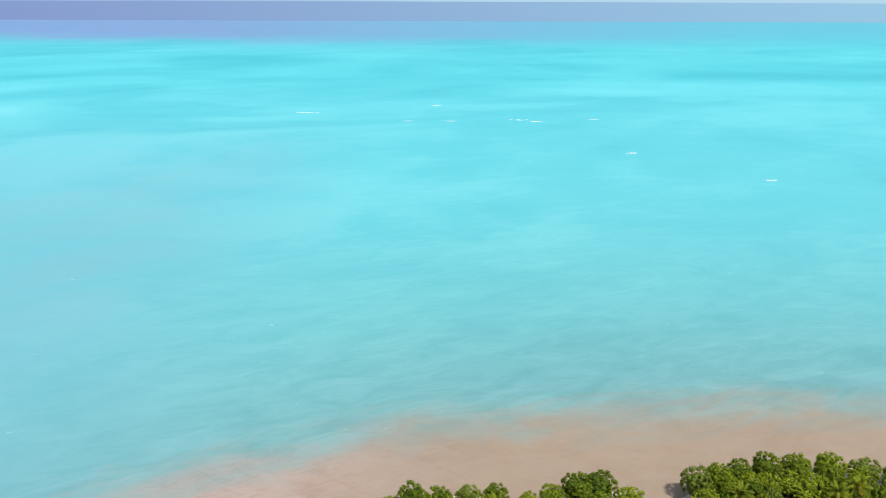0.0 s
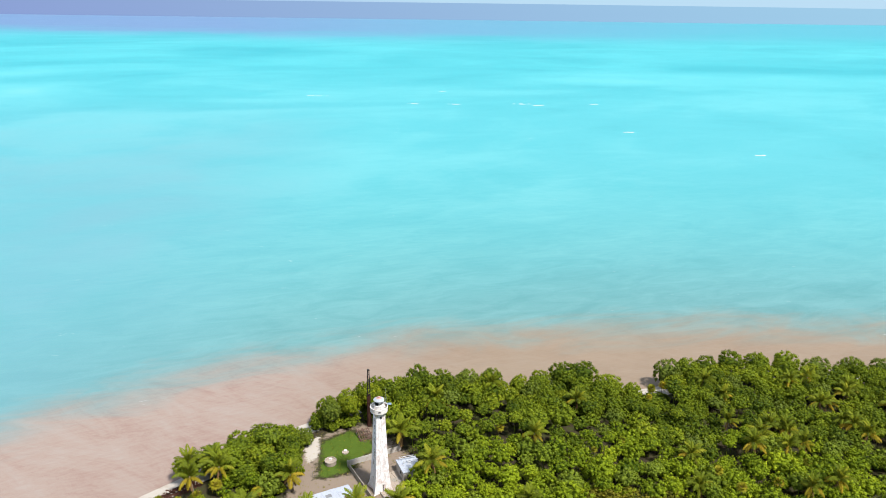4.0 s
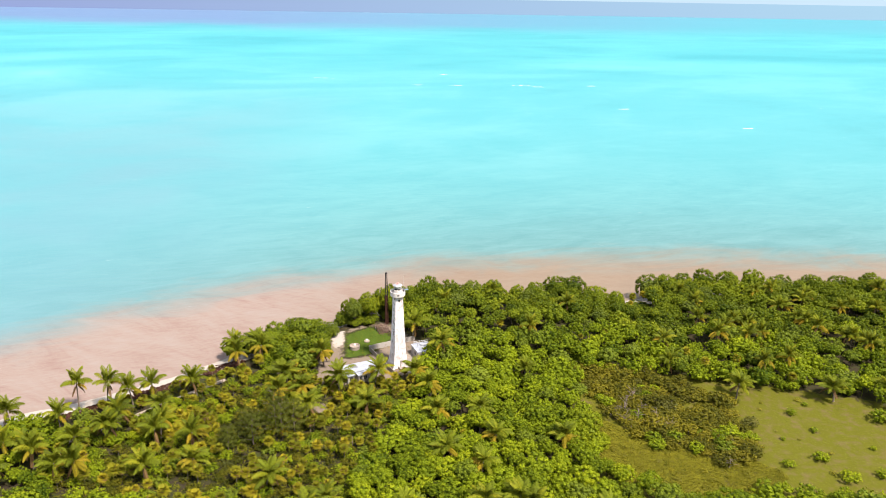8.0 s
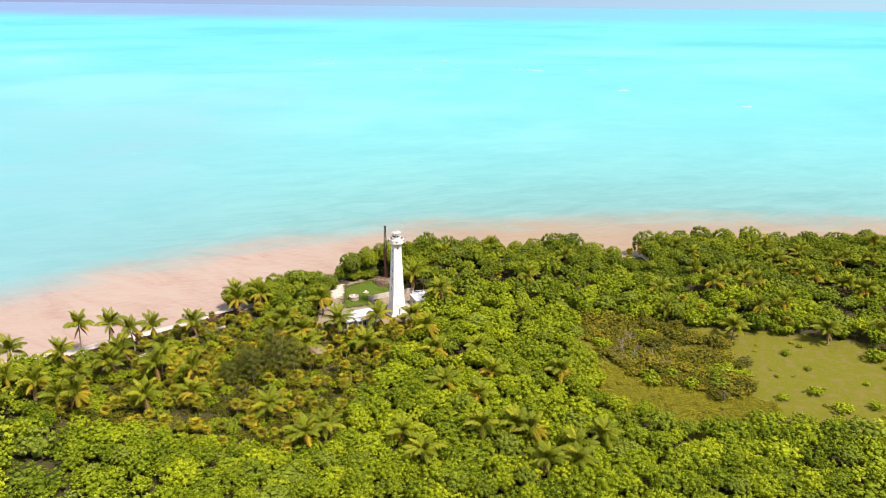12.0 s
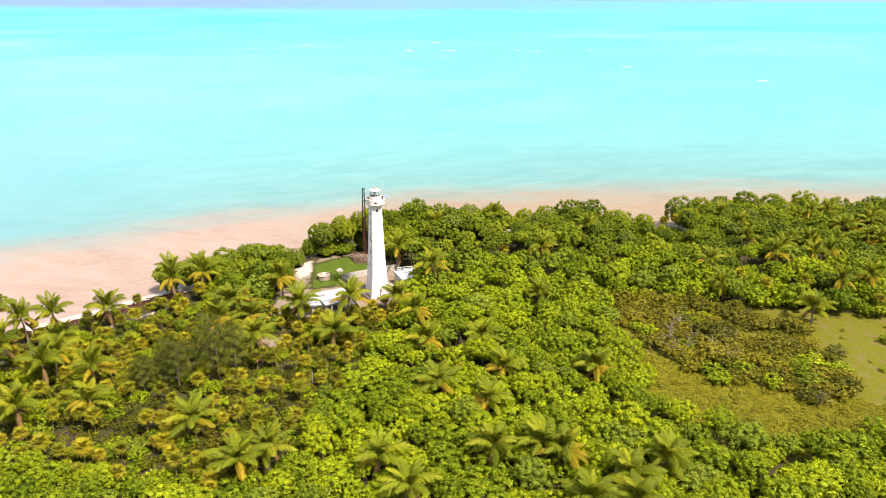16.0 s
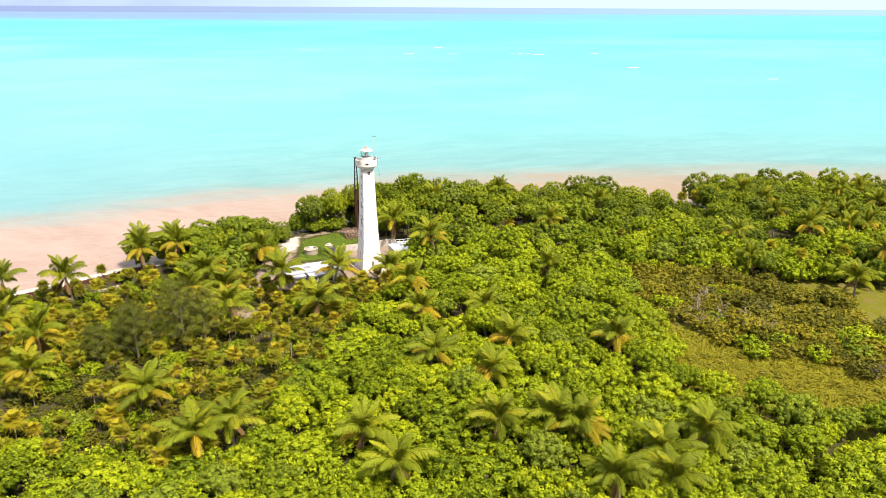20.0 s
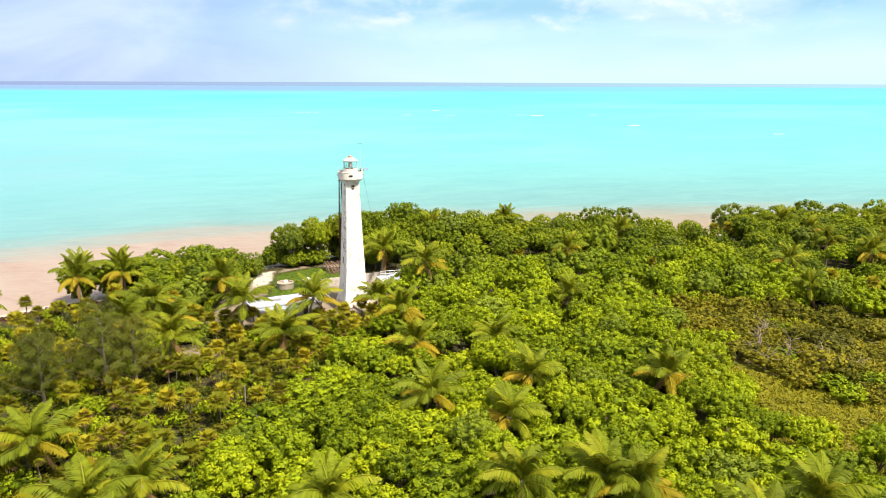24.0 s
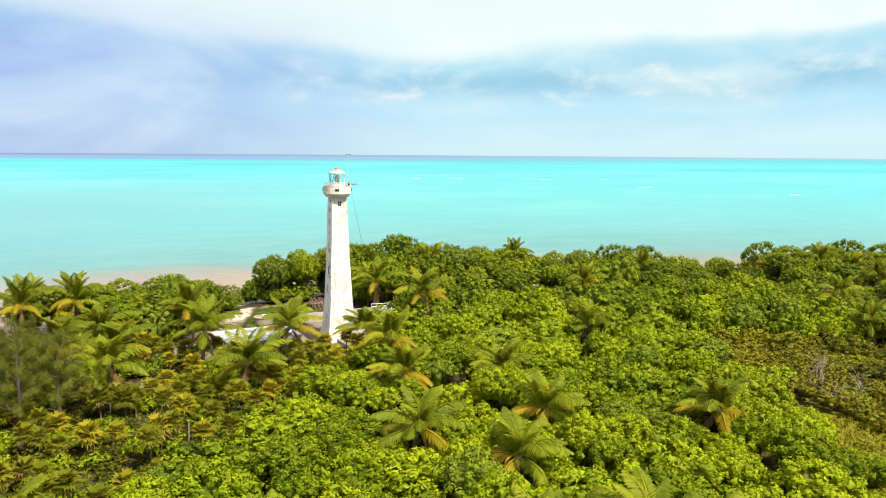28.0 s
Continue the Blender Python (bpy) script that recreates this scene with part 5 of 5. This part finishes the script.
FANS = [quads("fan_leaves", *(lambda a: (a[0], a[2], a[1]))(fan_head(500 + k, 24, 1.0 + 0.08 * k, -0.8, M_FAN))) for k in range(4)]
SKIRTS = [quads("dry_skirt", *(lambda a: (a[0], a[2], a[1]))(fan_head(520 + k, 7, 1.0, -1.25, M_DEAD))) for k in range(2)]
bm = tube(bmesh.new(), [(0, 0, -0.1), (0.03, 0.02, 0.5), (0, 0, 1.0)], [0.1, 0.075, 0.08], 5)
FAN_TRUNK = bpy.data.meshes.new("trunk")
bm.to_mesh(FAN_TRUNK)
bm.free()
FAN_TRUNK.materials.append(M_BARK)
EXTRA_FANS = [(-3, -19), (2, -16), (-10, -22), (-8, -27), (3, -27), (-3, -31), (8, -14), (11, -12), (-20, -21), (-25, -17), (13, -28), (18, -36), (20, -42), (16, -46), (60, 10), (70, 18), (96, -6), (92, 2), (120, -12), (24, 26), (34, 24), (8, 26), (20, 40), (30, 38), (86, 46.5), (90, 48.5), (84, 43), (106, -4), (118, 6)]
n_fan = 0
for k, (x, y, r) in enumerate([(x, y, 1.2) for x, y in EXTRA_FANS] + scrub):
    if k >= len(EXTRA_FANS) and rng.random() < 0.5 - 0.9 * noise.noise((x * 0.09, y * 0.09, 2.0)):
        continue
    n_fan += 1
    if n_fan > 290:
        break
    h = rng.uniform(1.9, 3.8) if k >= len(EXTRA_FANS) else (rng.uniform(1.8, 2.6) if y < -5 and x < 22 else rng.uniform(4.2, 6.2))
    s = rng.uniform(1.15, 1.8)
    t = thing("fan_palm", "small yellow-green fan palm with a dry brown skirt", "palm", pose(x, y, 0, rng.uniform(-5, 5), rng.uniform(-5, 5), rng.uniform(0, 360)), "fan palms")
    hang("trunk", FAN_TRUNK, None, t, "", Matrix.Diagonal((1.1, 1.1, h, 1)))
    hang("fan_leaves", rng.choice(FANS), None, t, "", Matrix.Translation((0, 0, h)) @ Matrix.Scale(s, 4))
    hang("dry_skirt", rng.choice(SKIRTS), None, t, "dry brown hanging leaves", Matrix.Translation((0, 0, h - 0.1)) @ Matrix.Scale(s, 4))

# low shrubs through the scrub, and the thicket on the meadow
SHRUB_Q = [crown_quads(600 + k, 1.5, 2.0, 24, 4, 0.26, 0.20, -0.2, 3, 4) for k in range(4)]
SHRUBS = [quads("foliage", q, M_BROAD, t, f) for q, t, f in SHRUB_Q]
LOW_Q = [crown_quads(650 + k, 1.5, 2.0, 16, 3, 0.32, 0.24, -0.2, 2, 2) for k in range(4)]
TUFTS = [quads("foliage", q, M_TUFT, t, f) for q, t, f in LOW_Q]
THICKETS = [quads("foliage", q, M_SCRUB, t, f) for q, t, f in SHRUB_Q]
STEM_LOW = [stem_mesh(40 + k, 1.5, 0.9, 3, 0.06) for k in range(2)]


def shrub(name, x, y, r, h, meshes, label, group):
    t = thing(name, label, "shrub", pose(x, y, 0, 0, 0, rng.uniform(0, 360)), group)
    hang("stem", rng.choice(STEM_LOW), None, t, "", Matrix.Diagonal((r / 1.5, r / 1.5, h / 2.0, 1)))
    hang("foliage", rng.choice(meshes), None, t, "", Matrix.Diagonal((r / 1.5, r / 1.5, h / 2.0, 1)))


under = spot(6, (-90, 14, -84, -2), 5000, 0.5, lambda x, y, g: scrub_room(x, y, g) * 1.15, [])
for x, y, r in under[:290]:
    shrub("low_shrub", x, y, r * 1.3, rng.uniform(1.2, 2.6), SHRUBS, "low leafy green shrub in the scrub", "low shrubs")
wild = spot(9, (-92, 14, -84, -2), 9000, 0.42, lambda x, y, g: scrub_room(x, y, g), [])
joined_wood("undergrowth", [(x, y, r * 1.1, rng.uniform(0.7, 1.5)) for x, y, r in wild if rng.random() < 0.27], LOW_Q, M_UNDER, 1.5, 2.0, "olive and brown undergrowth between the fan palms")
joined_wood("leafy_undergrowth", [(x, y, r * 1.1, rng.uniform(0.7, 1.7)) for x, y, r in wild if rng.random() < 0.22], LOW_Q, M_UNDER, 1.5, 2.0, "green leafy undergrowth between the fan palms")
THICKET = [(59, -3), (72, -5), (86, -11), (97, -24), (98, -38), (93, -50), (84, -51), (74, -44), (63, -36), (58, -20)]
for x, y, r in spot(7, (56, 100, -56, -2), 4000, 0.55, lambda x, y, g: np.where(within(THICKET, x, y) > g.normal(0.3, 1.6, len(x)), g.uniform(1.4, 3.2, len(x)), 0), [])[:150]:
    shrub("thicket_shrub", x, y, r, r * rng.uniform(0.8, 1.25), THICKETS if rng.random() < 0.88 else SHRUBS, "dry brownish green thicket shrub", "thicket shrubs")
for x, y, r in spot(12, (55, 92, -66, -40), 900, 0.5, lambda x, y, g: np.where((within(MEADOW, x, y) > -1.5) & (within(THICKET, x, y) < 0), g.uniform(0.4, 1.1, len(x)), 0), [])[:46] + spot(8, (56, 125, -64, -4), 60, 0.9, lambda x, y, g: np.where((within(MEADOW, x, y) > 0.5) & (within(THICKET, x, y) < 0), g.uniform(0.4, 1.0, len(x)), 0), []):
    shrub("meadow_tussock", x, y, r * 1.1, r * 0.9, TUFTS, "low dry brownish tussock in the meadow", "meadow tussocks")
for x, y, r in ((113.9, -27, 1.5), (116.2, -36, 1.1), (111.7, -49, 2.0), (114.7, -57.6, 2.4), (138, -30, 3.0), (141, -36, 2.6), (124, -56, 1.8), (120, -22, 0.9), (106, -40, 0.8), (128, -44, 0.9), (102, -52, 1.6)):
    shrub("meadow_bush", x, y, r, r * 1.1, SHRUBS, "round green bush standing in the meadow", "meadow bushes")


def dead_tree(x, y, h, seed, label):
    g = random.Random(seed)
    t = thing("dead_tree", label, "dead tree", pose(x, y, 0, 0, 0, g.uniform(0, 360)), "dead trees")
    part("trunk", tube(bmesh.new(), [(0, 0, -0.2), (0.1, 0, h * 0.5), (0.0, 0.15, h)], [0.22, 0.17, 0.06], 6), M_SNAG, t)
    for k in range(12):
        a, z = g.uniform(0, math.tau), h * g.uniform(0.15, 0.95)
        L = g.uniform(0.9, 2.6)
        p1 = (math.cos(a) * L * 0.5, math.sin(a) * L * 0.5, z + L * 0.35)
        p2 = (math.cos(a + 0.3) * L, math.sin(a + 0.3) * L, z + L * g.uniform(0.2, 0.9))
        part("branch", tube(bmesh.new(), [(0.05, 0.05, z), p1, p2], [0.08, 0.055, 0.015], 4), M_SNAG, t)


for x, y, h in ((66, -27, 3.4), (69, -31, 2.9), (64.5, -33, 2.4), (86.6, -52.9, 2.8), (72, -35, 2.4), (67.5, -23, 3.2), (71, -27, 3.0), (74, -31, 2.6), (70, -20, 2.8), (76, -36, 2.2), (63.5, -28, 2.6)):
    dead_tree(x, y, h, int(x * 3), "bare grey dead tree among the thicket")


# feathery trees in the scrub
def feather_tree(x, y, h, seed):
    g = np.random.default_rng(seed)
    t = thing("feathery_tree", "grey-green feathery casuarina tree with drooping twigs", "tree", pose(x, y, 0, 0, 0, seed * 40), "feathery trees")
    part("trunk", tube(bmesh.new(), [(0, 0, -0.2), (0.1, 0.1, h * 0.5), (0, 0.2, h * 0.96)], [0.24, 0.15, 0.03], 7), M_BARK, t)
    c, nn = [], []
    for k in range(46):
        f = 0.16 + 0.8 * k / 45
        a = k * 2.39996
        L = h * 0.46 * (1.05 - f) ** 0.6 + 0.5
        p0 = Vector((0, 0.2 * f, h * f))
        p1 = p0 + Vector((math.cos(a), math.sin(a), 0.55)) * L
        if k % 3 == 0:
            part("limb", tube(bmesh.new(), [p0, (p0 + p1) / 2 + Vector((0, 0, 0.1)), p1], [0.06, 0.04, 0.012], 4), M_BARK, t)
        for j in range(12):
            q = p0.lerp(p1, 0.3 + 0.7 * (j + 0.5) / 12)
            c.append(np.array(q) + g.normal(size=3) * 0.22)
            nn.append((math.cos(a) * 0.6, math.sin(a) * 0.6, 0.5))
    q = leaves(g, np.array(c), unit(np.array(nn)), 0.5, 0.016, 24, 0.9, 0.35)
    hang("needles", quads("needles", q, M_NEEDLE, np.stack([np.zeros(len(q)), g.uniform(0, 1, len(q))], 1)), None, t)


for k, (x, y, h) in enumerate(((-31, -37.5, 11.5), (-28, -43, 11.5), (-35, -46, 10.0), (-25.5, -40, 10.5), (-38.5, -41, 8.0), (-41, -48, 7.0))):
    feather_tree(x, y, h, 3 + k)


# grass
def grass(name, seed, poly, count, tall, mat, label):
    g = np.random.default_rng(seed)
    px, py = zip(*poly)
    x, y = g.uniform(min(px), max(px), count), g.uniform(min(py), max(py), count)
    ok = within(poly, x, y) > -0.8
    c = np.stack([x[ok], y[ok], np.zeros(ok.sum())], 1)
    q = leaves(g, c, np.tile([0.0, 0.0, 1.0], (len(c), 1)), tall, tall * 0.13, 5, 0.55)
    tone = np.repeat(g.uniform(0, 1, len(c)), 5)
    up = np.tile([0.0, 0.0, 1.0], (len(q), 4, 1))
    tagged(hang(name, quads(name, q, mat, np.stack([np.zeros(len(q)), tone], 1), up), None), label, "grass", "", "stuff")


grass("meadow_grass", 1, MEADOW, 17000, 0.16, M_GRASS, "yellow-green meadow grass")
grass("dry_grass", 5, [(56, -30), (63, -36), (74, -44), (84, -51), (93, -50), (100, -56), (92, -62), (80, -68), (68, -65), (55, -55)], 15000, 0.6, M_TUFT, "tall yellow-brown grass at the thicket edge")
grass("lawn_grass", 2, LAWN, 2600, 0.24, M_LAWN, "green tufted lawn grass")
grass("yard_weeds", 3, YARD, 900, 0.35, M_SCRUB, "thin weeds in the sandy yard")
grass("scrub_grass", 4, [(-84, -70), (-20, -82), (8, -30), (6, -14), (-30, -16), (-60, -22)], 7000, 0.6, M_FAN, "coarse grass between the fan palms")
